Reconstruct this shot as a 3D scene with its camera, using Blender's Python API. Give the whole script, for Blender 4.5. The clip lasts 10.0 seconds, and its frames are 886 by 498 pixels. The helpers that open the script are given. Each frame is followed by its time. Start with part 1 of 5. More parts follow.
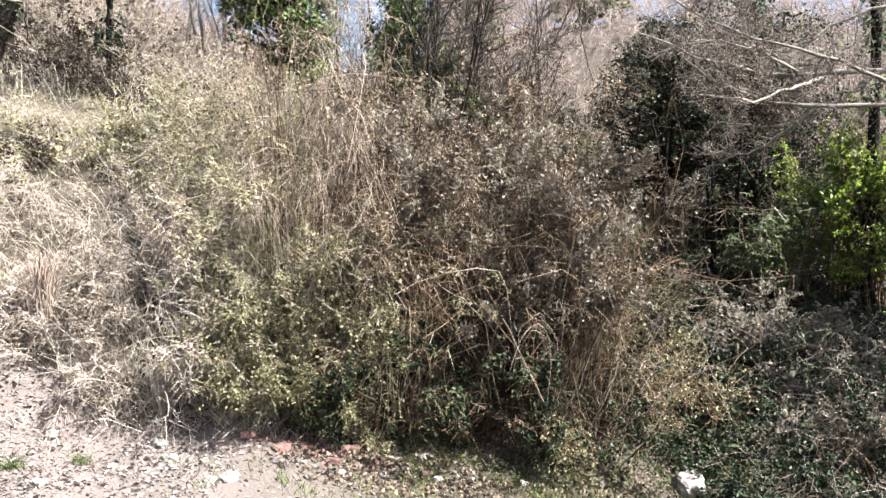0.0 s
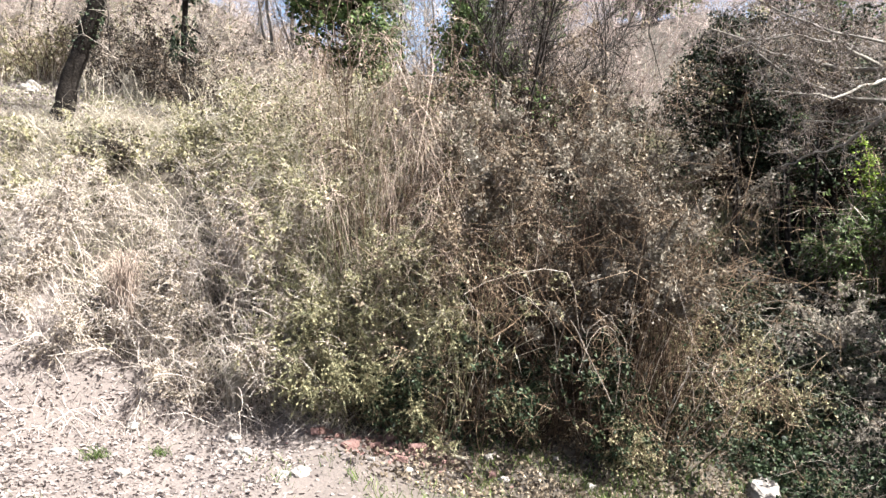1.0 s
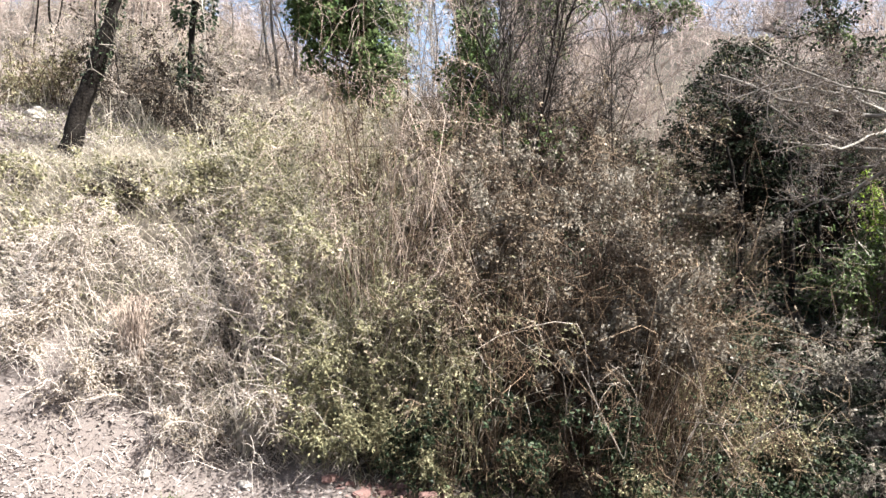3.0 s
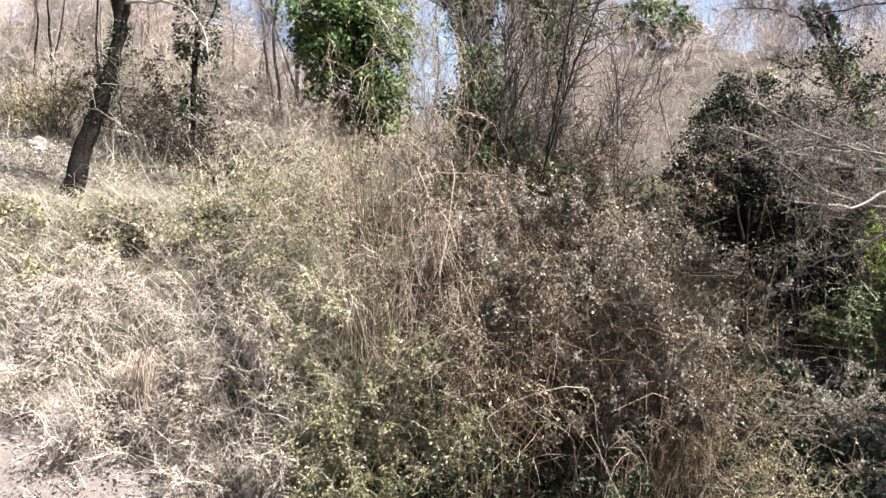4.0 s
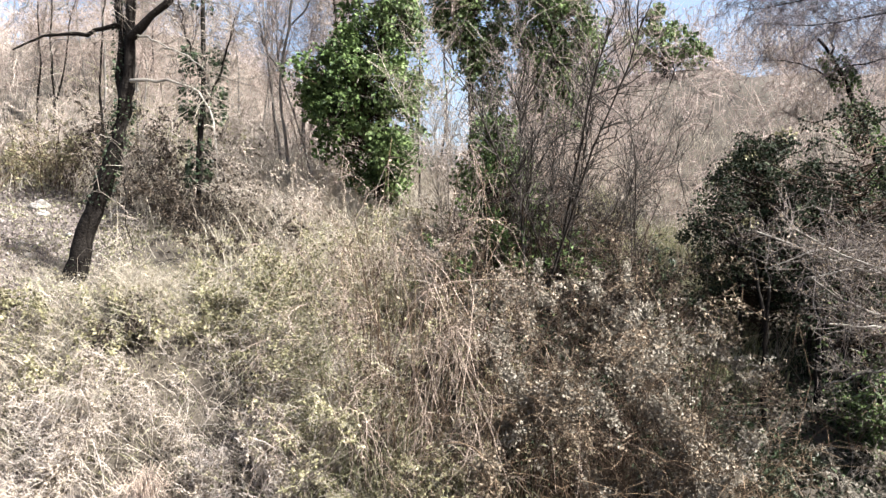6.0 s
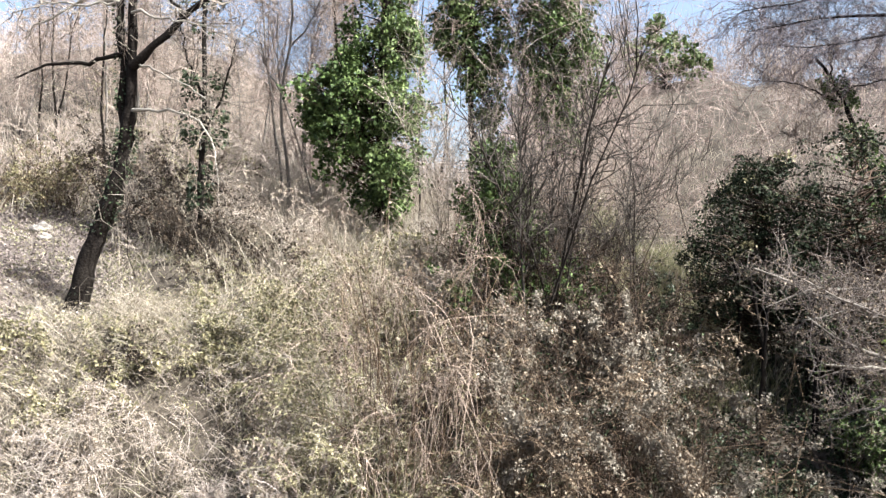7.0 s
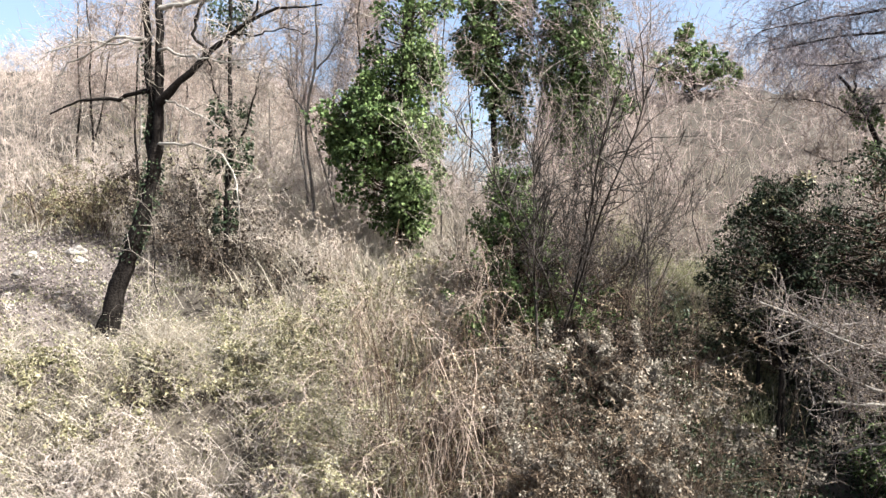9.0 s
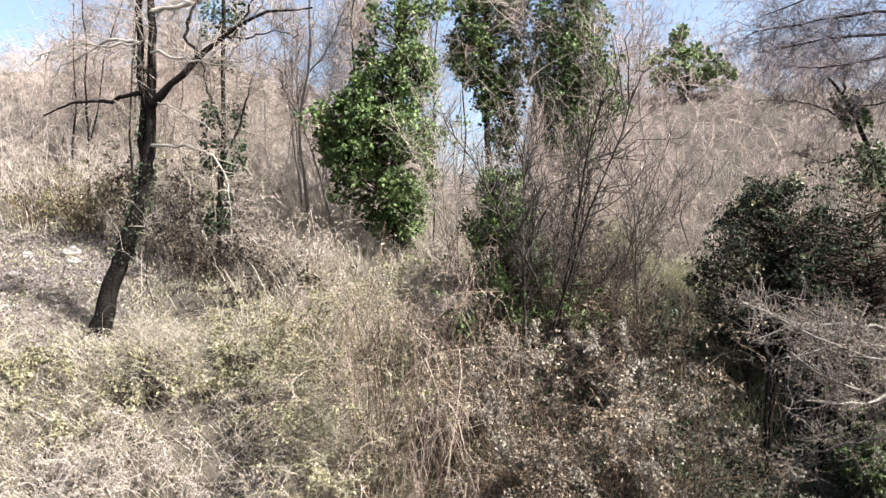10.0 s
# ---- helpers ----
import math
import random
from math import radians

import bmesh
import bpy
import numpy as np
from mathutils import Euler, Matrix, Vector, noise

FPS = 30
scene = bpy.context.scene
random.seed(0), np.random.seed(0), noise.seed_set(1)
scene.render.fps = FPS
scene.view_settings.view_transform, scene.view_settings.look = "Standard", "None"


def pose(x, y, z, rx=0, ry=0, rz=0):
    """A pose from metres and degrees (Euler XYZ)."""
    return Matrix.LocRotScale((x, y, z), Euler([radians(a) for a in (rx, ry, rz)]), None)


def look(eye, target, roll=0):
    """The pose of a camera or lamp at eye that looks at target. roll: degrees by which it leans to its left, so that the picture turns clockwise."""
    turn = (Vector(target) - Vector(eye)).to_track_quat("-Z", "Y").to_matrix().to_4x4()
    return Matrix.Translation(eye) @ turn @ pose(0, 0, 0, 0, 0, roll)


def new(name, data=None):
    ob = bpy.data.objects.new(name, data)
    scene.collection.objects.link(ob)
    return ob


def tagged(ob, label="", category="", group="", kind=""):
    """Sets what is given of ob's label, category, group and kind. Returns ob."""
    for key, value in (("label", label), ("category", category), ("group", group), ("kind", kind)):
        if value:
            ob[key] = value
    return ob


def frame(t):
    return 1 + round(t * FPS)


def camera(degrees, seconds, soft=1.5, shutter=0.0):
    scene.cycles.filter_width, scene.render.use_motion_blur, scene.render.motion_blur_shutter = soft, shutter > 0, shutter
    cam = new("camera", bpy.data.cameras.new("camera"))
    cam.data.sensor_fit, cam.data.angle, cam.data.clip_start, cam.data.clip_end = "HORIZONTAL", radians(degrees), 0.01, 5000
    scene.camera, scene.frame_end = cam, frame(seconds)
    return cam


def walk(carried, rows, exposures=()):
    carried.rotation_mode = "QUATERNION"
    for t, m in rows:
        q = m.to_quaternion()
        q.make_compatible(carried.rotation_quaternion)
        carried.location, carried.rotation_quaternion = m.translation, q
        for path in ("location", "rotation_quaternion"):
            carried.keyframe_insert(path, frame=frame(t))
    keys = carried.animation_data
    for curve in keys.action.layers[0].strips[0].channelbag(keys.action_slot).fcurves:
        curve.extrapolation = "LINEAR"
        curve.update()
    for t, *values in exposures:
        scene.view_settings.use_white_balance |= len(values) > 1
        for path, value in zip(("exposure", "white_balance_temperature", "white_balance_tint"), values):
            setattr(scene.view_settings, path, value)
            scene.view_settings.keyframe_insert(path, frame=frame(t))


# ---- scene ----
cam = camera(61.4, 10.0, soft=1.45)
PATH = [
    (0, (0.386, -0.883, 2.101), (0.312, 1.115, 2.159), -0.0),
    (0.5, (0.342, -0.891, 2.114), (0.163, 1.1, 2.17), 0.1),
    (1, (0.316, -0.916, 2.117), (0.079, 1.069, 2.172), 0.3),
    (1.5, (0.297, -0.957, 2.1), (0.054, 1.027, 2.156), 0.3),
    (2, (0.294, -0.984, 2.176), (0.051, 1.001, 2.229), 0.4),
    (2.5, (0.25, -1.004, 2.4), (0.011, 0.981, 2.456), 0.4),
    (4, (-0.005, -0.983, 3.442), (-0.227, 1.004, 3.5), 0.7),
    (4.5, (-0.048, -0.906, 3.82), (-0.274, 1.081, 3.873), 0.7),
    (5, (-0.13, -0.793, 4.224), (-0.357, 1.194, 4.272), 0.7),
    (5.5, (-0.241, -0.654, 4.624), (-0.47, 1.332, 4.676), 0.7),
    (7, (-0.23, -0.748, 5.43), (-0.461, 1.238, 5.484), 0.8),
    (7.5, (-0.161, -0.813, 5.671), (-0.391, 1.173, 5.73), 0.7),
    (8, (-0.047, -0.854, 5.854), (-0.276, 1.132, 5.915), 0.7),
    (8.5, (0.089, -0.904, 5.86), (-0.136, 1.083, 5.922), 0.6),
    (9, (0.184, -1.014, 5.871), (-0.142, 0.958, 5.93), 0.7),
    (9.5, (0.313, -1.094, 5.881), (-0.012, 0.879, 5.939), 0.7),
    (10, (0.37, -1.118, 5.883), (0.047, 0.854, 5.942), 0.7),
]
walk(cam, [(t, look(eye, target, roll)) for t, eye, target, roll in PATH],
     exposures=[(0, 2.7), (2.5, 2.6), (5.5, 2.5), (7, 2.44), (10, 2.38)])

# ---------------------------------------------------------------- world, sun, exposure
SUN_AZ, SUN_EL = 108.0, 47.0        # degrees: clockwise from +y, and above the horizon
sun_way = Vector((math.sin(radians(SUN_AZ)) * math.cos(radians(SUN_EL)), math.cos(radians(SUN_AZ)) * math.cos(radians(SUN_EL)), math.sin(radians(SUN_EL))))
world = bpy.data.worlds.new("sky")
scene.world = world
world.use_nodes = True
wn = world.node_tree.nodes
sky = wn.new("ShaderNodeTexSky")
sky.sky_type = "NISHITA"
sky.sun_disc = False
sky.sun_elevation, sky.sun_rotation = radians(SUN_EL), radians(SUN_AZ)
sky.air_density, sky.dust_density, sky.ozone_density = 1.0, 4.0, 0.3
wn["Background"].inputs["Strength"].default_value = 0.065
world.node_tree.links.new(sky.outputs["Color"], wn["Background"].inputs["Color"])
sun = new("sun", bpy.data.lights.new("sun", "SUN"))
sun.data.energy, sun.data.angle, sun.data.color = 5.0, radians(0.6), (1.0, 1.0, 0.97)
sun.matrix_world = look(sun_way * 60, (0, 0, 0))


# ---------------------------------------------------------------- materials
def ramp_material(name, colours, rough=0.8, thin=0.0, scale=6.0, fine=60.0, spec=0.3, bump=0.0, island=True, mixing=0.6, wide=True):
    """Colours that vary from piece to piece and with noise at two scales; thin: how much light a leaf lets through."""
    m = bpy.data.materials.new(name)
    m.use_nodes = True
    nt = m.node_tree
    n, link = nt.nodes, nt.links.new
    bsdf = n["Principled BSDF"]
    bsdf.inputs["Roughness"].default_value = rough
    bsdf.inputs["Specular IOR Level"].default_value = spec
    co = n.new("ShaderNodeTexCoord")
    geo = n.new("ShaderNodeNewGeometry")
    big, small = n.new("ShaderNodeTexNoise"), n.new("ShaderNodeTexNoise")
    big.inputs["Scale"].default_value, small.inputs["Scale"].default_value = scale * 0.15, fine
    big.inputs["Detail"].default_value, small.inputs["Detail"].default_value = 3, 2
    link(co.outputs["Object"], big.inputs["Vector"])
    link(co.outputs["Object"], small.inputs["Vector"])
    add = n.new("ShaderNodeMath")
    add.operation = "MULTIPLY_ADD"
    if island:
        link(geo.outputs["Random Per Island"], add.inputs[0])
    else:
        link(small.outputs["Fac"], add.inputs[0])
    add.inputs[1].default_value = mixing
    part2 = n.new("ShaderNodeMath")
    part2.operation = "MULTIPLY_ADD"
    link(big.outputs["Fac"], part2.inputs[0])
    part2.inputs[1].default_value, part2.inputs[2].default_value = 1.3, -0.45
    half = n.new("ShaderNodeMath")
    half.operation = "MULTIPLY"
    link(part2.outputs[0], half.inputs[0])
    half.inputs[1].default_value = 1 - mixing * 0.7
    link(half.outputs[0], add.inputs[2])
    ramp = n.new("ShaderNodeValToRGB")
    els = ramp.color_ramp.elements
    while len(els) < len(colours):
        els.new(0.5)
    for i, c in enumerate(colours):
        els[i].position = 0.08 + 0.84 * i / max(1, len(colours) - 1)
        k = 1.0 if not (island and wide) else (0.55, 1.0, 1.25)[min(2, round(2 * i / max(1, len(colours) - 1)))]
        els[i].color = (*(v * k for v in c), 1)
    link(add.outputs[0], ramp.inputs["Fac"])
    shade = n.new("ShaderNodeMix")
    shade.data_type, shade.blend_type = "RGBA", "MULTIPLY"
    shade.inputs["Factor"].default_value = 0.5
    tone = n.new("ShaderNodeMapRange")
    tone.inputs["To Min"].default_value, tone.inputs["To Max"].default_value = 0.45, 1.5
    link(small.outputs["Fac"], tone.inputs["Value"])
    link(ramp.outputs["Color"], shade.inputs["A"])
    link(tone.outputs["Result"], shade.inputs["B"])
    link(shade.outputs["Result"], bsdf.inputs["Base Color"])
    if bump:
        b = n.new("ShaderNodeBump")
        b.inputs["Strength"].default_value, b.inputs["Distance"].default_value = bump, 0.02
        link(small.outputs["Fac"], b.inputs["Height"])
        link(b.outputs["Normal"], bsdf.inputs["Normal"])
    if thin:
        tr, mix = n.new("ShaderNodeBsdfTranslucent"), n.new("ShaderNodeMixShader")
        link(shade.outputs["Result"], tr.inputs["Color"])
        mix.inputs["Fac"].default_value = thin
        link(bsdf.outputs[0], mix.inputs[1])
        link(tr.outputs[0], mix.inputs[2])
        link(mix.outputs[0], n["Material Output"].inputs["Surface"])
    return m


# soil colour kept dark to include the shade under the thicket
M_SOIL = ramp_material("soil", [(0.02, 0.016, 0.012), (0.042, 0.034, 0.026), (0.10, 0.084, 0.068)], 0.95, scale=4, fine=22, bump=0.8, island=False)
gn = M_SOIL.node_tree.nodes
bare = gn.new("ShaderNodeAttribute")
bare.attribute_name = "bare_earth"
pale_mix = gn.new("ShaderNodeMix")
pale_mix.data_type = "RGBA"
speck = gn.new("ShaderNodeTexNoise")
speck.inputs["Scale"].default_value, speck.inputs["Detail"].default_value = 9.0, 6
pale_ramp = gn.new("ShaderNodeValToRGB")
pale_ramp.color_ramp.elements[0].position, pale_ramp.color_ramp.elements[0].color = 0.32, (0.062, 0.05, 0.045, 1)
pale_ramp.color_ramp.elements[1].position, pale_ramp.color_ramp.elements[1].color = 0.62, (0.115, 0.096, 0.088, 1)
gl = M_SOIL.node_tree.links
old = gn["Principled BSDF"].inputs["Base Color"].links[0].from_socket
gl.new(speck.outputs["Fac"], pale_ramp.inputs["Fac"])
gl.new(bare.outputs["Fac"], pale_mix.inputs["Factor"])
gl.new(old, pale_mix.inputs["A"])
gl.new(pale_ramp.outputs["Color"], pale_mix.inputs["B"])
gl.new(pale_mix.outputs["Result"], gn["Principled BSDF"].inputs["Base Color"])
M_LITTER = ramp_material("dry_leaves", [(0.10, 0.08, 0.073), (0.18, 0.15, 0.138), (0.28, 0.245, 0.23)], 0.8, 0.2, wide=False)
M_STRAW = ramp_material("straw", [(0.225, 0.192, 0.144), (0.356, 0.315, 0.259), (0.469, 0.429, 0.376)], 0.7, 0.3, wide=False)
M_STRAW_GREEN = ramp_material("green_straw", [(0.119, 0.123, 0.0585), (0.228, 0.223, 0.126), (0.346, 0.323, 0.221)], 0.75, 0.3)
M_PALE = ramp_material("pale_twigs", [(0.199, 0.164, 0.138), (0.324, 0.28, 0.249), (0.442, 0.394, 0.364)], 0.75, wide=False)
M_GREY = ramp_material("grey_twigs", [(0.10, 0.082, 0.068), (0.19, 0.16, 0.135), (0.31, 0.27, 0.235)], 0.8)
M_BROWN = ramp_material("brown_twigs", [(0.046, 0.030, 0.020), (0.105, 0.072, 0.047), (0.225, 0.17, 0.12)], 0.75, spec=0.1)
M_PINK = ramp_material("pinkish_twigs", [(0.13, 0.098, 0.0836), (0.22, 0.172, 0.147), (0.34, 0.285, 0.247)], 0.8, wide=False)
# brown lowered to near black, so shade inside the thicket is in the colour
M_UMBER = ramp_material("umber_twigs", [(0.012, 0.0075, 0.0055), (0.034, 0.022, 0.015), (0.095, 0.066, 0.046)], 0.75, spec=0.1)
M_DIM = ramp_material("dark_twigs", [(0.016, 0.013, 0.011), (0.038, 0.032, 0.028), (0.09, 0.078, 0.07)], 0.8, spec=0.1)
M_BARE = ramp_material("bare_branchlets", [(0.054, 0.0432, 0.0382), (0.104, 0.085, 0.0756), (0.187, 0.16, 0.144)], 0.8, wide=False)
M_PURPLE = ramp_material("purplish_twigs", [(0.05, 0.04, 0.046), (0.09, 0.074, 0.083), (0.15, 0.128, 0.14)], 0.85, wide=False)
# pale with little contrast: distance haze is mixed into the twig colour
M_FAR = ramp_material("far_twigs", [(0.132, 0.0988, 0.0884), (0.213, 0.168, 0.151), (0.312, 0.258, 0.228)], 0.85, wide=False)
M_DEADLEAF = ramp_material("dark_dead_leaves", [(0.022, 0.016, 0.012), (0.05, 0.038, 0.028), (0.11, 0.088, 0.066)], 0.8, 0.1, spec=0.1)
M_RUST = ramp_material("russet_leaves", [(0.05, 0.036, 0.024), (0.12, 0.092, 0.064), (0.24, 0.20, 0.15)], 0.8, 0.2)
M_VINE = ramp_material("vine_strands", [(0.16, 0.116, 0.0903), (0.26, 0.201, 0.164), (0.36, 0.295, 0.25)], 0.75)
# lighter still, to paint in the haze over the hilltop brush
M_HAZY = ramp_material("hazy_brush", [(0.209, 0.167, 0.139), (0.314, 0.261, 0.223), (0.409, 0.351, 0.309)], 0.85, wide=False)
M_DRYLEAF = ramp_material("faded_leaves", [(0.125, 0.0998, 0.0724), (0.226, 0.187, 0.144), (0.334, 0.296, 0.255)], 0.75, 0.3, wide=False)
M_OLIVE = ramp_material("olive_leaves", [(0.103, 0.095, 0.0448), (0.197, 0.18, 0.0986), (0.328, 0.293, 0.193)], 0.65, 0.3)
M_SILVER = ramp_material("silvery_leaves", [(0.11, 0.096, 0.077), (0.21, 0.187, 0.155), (0.31, 0.28, 0.24)], 0.7, 0.3, spec=0.1, wide=False)
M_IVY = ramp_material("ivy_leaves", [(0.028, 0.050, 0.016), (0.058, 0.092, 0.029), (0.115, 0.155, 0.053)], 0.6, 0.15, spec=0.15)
# lighter copy of the ivy green, standing in for leaves in the sun
M_IVY_LIGHT = ramp_material("sunlit_ivy_leaves", [(0.041, 0.0669, 0.0228), (0.0886, 0.125, 0.0437), (0.16, 0.202, 0.0836)], 0.6, 0.22, spec=0.18)
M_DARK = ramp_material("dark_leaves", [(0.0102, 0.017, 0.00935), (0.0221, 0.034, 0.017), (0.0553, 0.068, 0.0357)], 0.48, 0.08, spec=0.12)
# darkened below the ivy's own green: the gully's shade is in this colour
M_GULLY = ramp_material("glossy_shaded_ivy", [(0.012, 0.018, 0.0088), (0.0282, 0.036, 0.0193), (0.072, 0.078, 0.0523)], 0.42, 0.12, spec=0.2)
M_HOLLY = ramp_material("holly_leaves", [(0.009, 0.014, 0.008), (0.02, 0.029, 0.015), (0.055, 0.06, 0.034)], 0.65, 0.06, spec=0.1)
M_BRIGHT = ramp_material("bright_leaves", [(0.09, 0.14, 0.016), (0.18, 0.265, 0.034), (0.31, 0.40, 0.075)], 0.45, 0.4, spec=0.4)
M_GRASS = ramp_material("grass_blades", [(0.0372, 0.062, 0.0124), (0.0744, 0.112, 0.0248), (0.149, 0.174, 0.0558)], 0.6, 0.3)
M_BARK = ramp_material("dark_bark", [(0.005, 0.004, 0.0036), (0.008, 0.0065, 0.006), (0.013, 0.011, 0.0095), (0.026, 0.022, 0.02), (0.36, 0.34, 0.31)], 0.95, scale=20, fine=28, bump=1.0, island=False, spec=0.06)
M_BARK_GREY = ramp_material("grey_bark", [(0.0558, 0.0496, 0.0434), (0.124, 0.112, 0.0992), (0.248, 0.229, 0.205)], 0.9, scale=20, fine=30, bump=0.8, island=False)
M_LICHEN = ramp_material("pale_bark", [(0.129, 0.114, 0.0992), (0.218, 0.203, 0.178), (0.298, 0.282, 0.258)], 0.9, scale=20, fine=40, bump=0.6, island=False)
M_STONE = ramp_material("limestone", [(0.13, 0.115, 0.104), (0.187, 0.17, 0.155), (0.259, 0.24, 0.22)], 0.85, scale=20, fine=30, bump=0.8, island=False)
M_BRICK = ramp_material("brick_clay", [(0.085, 0.046, 0.040), (0.135, 0.078, 0.069), (0.20, 0.135, 0.122)], 0.9, scale=20, fine=35, bump=0.8, island=False)
M_WOOD = ramp_material("weathered_wood", [(0.211, 0.18, 0.136), (0.31, 0.273, 0.217), (0.384, 0.347, 0.291)], 0.85, scale=20, fine=40, bump=0.5, island=False)


# ---------------------------------------------------------------- mesh helpers
def soft(d, w=0.35):
    return w * np.logaddexp(0, np.asarray(d, float) / w)


def step(a, b, x):
    u = np.clip((np.asarray(x, float) - a) / (b - a), 0, 1)
    return u * u * (3 - 2 * u)


def height(x, y):
    """The ground: a flat foot, a steep bank behind it, a gully beside the bank, and the hill."""
    x, y = np.asarray(x, float), np.asarray(y, float)
    flat = -0.28 - 0.13 * (np.clip(x, -2.4, 5) + 0.7)
    toe = 8.6 + 0.45 * np.clip(x + 2.5, -5.5, 0) + 0.2 * np.clip(x + 8, -12, 0)
    d = y - toe
    left = step(-4, -19, x)
    bank = 1.15 * (soft(d) - soft(d - 3.7)) + 0.34 * (soft(d - 3.7) - soft(d - 14, 1.5)) + (0.1 + 0.42 * left + 0.34 * step(-4, 1, x)) * (soft(d - 14, 1.5) - soft(d - 34, 3))
    gully = 0.5 * (soft(y - 9) - soft(y - 22, 1.5)) + 0.55 * (soft(y - 22, 1.5) - soft(y - 42, 3))
    w = step(1.5, 3.3, x)
    z = flat + bank * (1 - w) + gully * w + 0.9 * step(6, 10, x) * step(8, 12, y)
    far_swell = step(24, 34, y) * (0.5 * np.sin(0.21 * x + 0.5) + 0.4 * np.sin(0.47 * x + 0.13 * y))
    bumps = far_swell + 0.06 * np.sin(1.9 * x + 0.7 * y) + 0.05 * np.sin(2.3 * y - 1.1 * x + 1) + 0.03 * np.sin(4.7 * x + 3.1 * y) + 0.02 * np.sin(9.1 * x - 6.3 * y)
    return z + bumps * step(2, 7, y)


def gathered(p):
    return 0.7 * clumped(p, 0.4) + 0.32 * clumped(p + 7.3, 1.15)


def mesh_of(name, verts, faces, material, smooth=False):
    """A mesh from arrays: verts (n, 3) and faces (m, 3) or (m, 4)."""
    verts, faces = np.asarray(verts, np.float32), np.asarray(faces, np.int32)
    me = bpy.data.meshes.new(name)
    k = faces.shape[1]
    me.vertices.add(len(verts))
    me.vertices.foreach_set("co", verts.ravel())
    me.loops.add(faces.size)
    me.loops.foreach_set("vertex_index", faces.ravel())
    me.polygons.add(len(faces))
    me.polygons.foreach_set("loop_start", np.arange(0, faces.size, k, dtype=np.int32))
    if smooth:
        me.polygons.foreach_set("use_smooth", np.ones(len(faces), bool))
    me.update(calc_edges=True)
    me.materials.append(material)
    return me


def part(name, data, parent, label="", kind=""):
    ob = new(name, data)
    ob.parent = parent
    return tagged(ob, label, kind=kind)


def clumped(p, size=0.55):
    """A smooth lumpy field, about -1 to 1, that gathers leaves and twigs into clumps with gaps between."""
    q = np.asarray(p) / size
    x, y, z = q[:, 0], q[:, 1], q[:, 2]
    return (np.sin(1.9 * x + 0.8 * z + np.sin(1.3 * y + 0.7 * z)) + np.sin(1.7 * z - 1.1 * x + np.sin(1.9 * y + 1)) + np.sin(2.1 * y + 1.2 * x - 0.9 * z) + 0.6 * np.sin(4.1 * x + 3.3 * z + 2.0 * y)) / 2.6


def thing(name, x, y, z, label, category, group="", kind=""):
    ob = new(name)
    ob.location = (x, y, z)
    ob.empty_display_size = 0.2
    return tagged(ob, label, category, group, kind)


def tubes(paths, radii, sides=3):
    """Tapered stems: paths (n, k, 3), radii (n, k). Returns verts and quads."""
    paths, radii = np.asarray(paths, float), np.asarray(radii, float)
    n, k, _ = paths.shape
    tan = np.gradient(paths, axis=1)
    tan /= np.linalg.norm(tan, axis=2, keepdims=True) + 1e-9
    ref = np.where(np.abs(tan[:, :1, 2:3]) > 0.9, np.array([[[1.0, 0, 0]]]), np.array([[[0, 0, 1.0]]]))
    u = np.cross(tan, np.broadcast_to(ref, tan.shape))
    u /= np.linalg.norm(u, axis=2, keepdims=True) + 1e-9
    v = np.cross(tan, u)
    a = np.arange(sides) * 2 * np.pi / sides
    ring = u[:, :, None] * np.cos(a)[None, None, :, None] + v[:, :, None] * np.sin(a)[None, None, :, None]
    verts = (paths[:, :, None] + ring * radii[:, :, None, None]).reshape(-1, 3)
    i = (np.arange(n) * k * sides)[:, None, None] + (np.arange(k - 1) * sides)[None, :, None]
    j, j2 = np.arange(sides)[None, None], ((np.arange(sides) + 1) % sides)[None, None]
    faces = np.stack([i + j, i + j2, i + sides + j2, i + sides + j], -1).reshape(-1, 4)
    return verts, faces


def unit(v):
    return v / (np.linalg.norm(v, axis=-1, keepdims=True) + 1e-9)


def leaves(pos, way, size, rng, wide=0.55, fold=0.25):
    """Folded leaf blades of four corners at pos, pointing along way."""
    n = len(pos)
    way = unit(way)
    side = unit(np.cross(way, rng.normal(size=(n, 3))))
    up = np.cross(side, way)
    s = np.broadcast_to(np.asarray(size, float), (n,))[:, None]
    mid = pos + way * s * 0.45 + up * s * fold
    verts = np.stack([pos, mid + side * s * wide * 0.5, pos + way * s, mid - side * s * wide * 0.5], 1).reshape(-1, 3)
    b = np.arange(n)[:, None] * 4
    faces = np.concatenate([b + np.array([[0, 2, 1]]), b + np.array([[0, 3, 2]])])
    return verts, faces


def blades(base, top, width, rng):
    """Grass blades that bend over: two quads each, base and top (n, 3)."""
    n = len(base)
    d = top - base
    side = unit(np.cross(d, rng.normal(size=(n, 3)))) * np.asarray(width).reshape(-1, 1)
    mid = base + d * 0.55 + np.array([0, 0, 1.0]) * np.linalg.norm(d, axis=1)[:, None] * 0.12
    verts = np.stack([base - side, base + side, mid + side * 0.7, mid - side * 0.7, top], 1).reshape(-1, 3)
    b = np.arange(n)[:, None] * 5
    faces = np.concatenate([b + np.array([[0, 1, 2]]), b + np.array([[0, 2, 3]]), b + np.array([[3, 2, 4]])])
    return verts, faces


def along(paths, idx, s):
    """Points and tangents on the paths idx at s (0 to 1)."""
    k = paths.shape[1]
    f = np.clip(s * (k - 1), 0, k - 1.001)
    i = f.astype(int)
    a, b = paths[idx, i], paths[idx, i + 1]
    return a + (b - a) * (f - i)[:, None], unit(b - a)


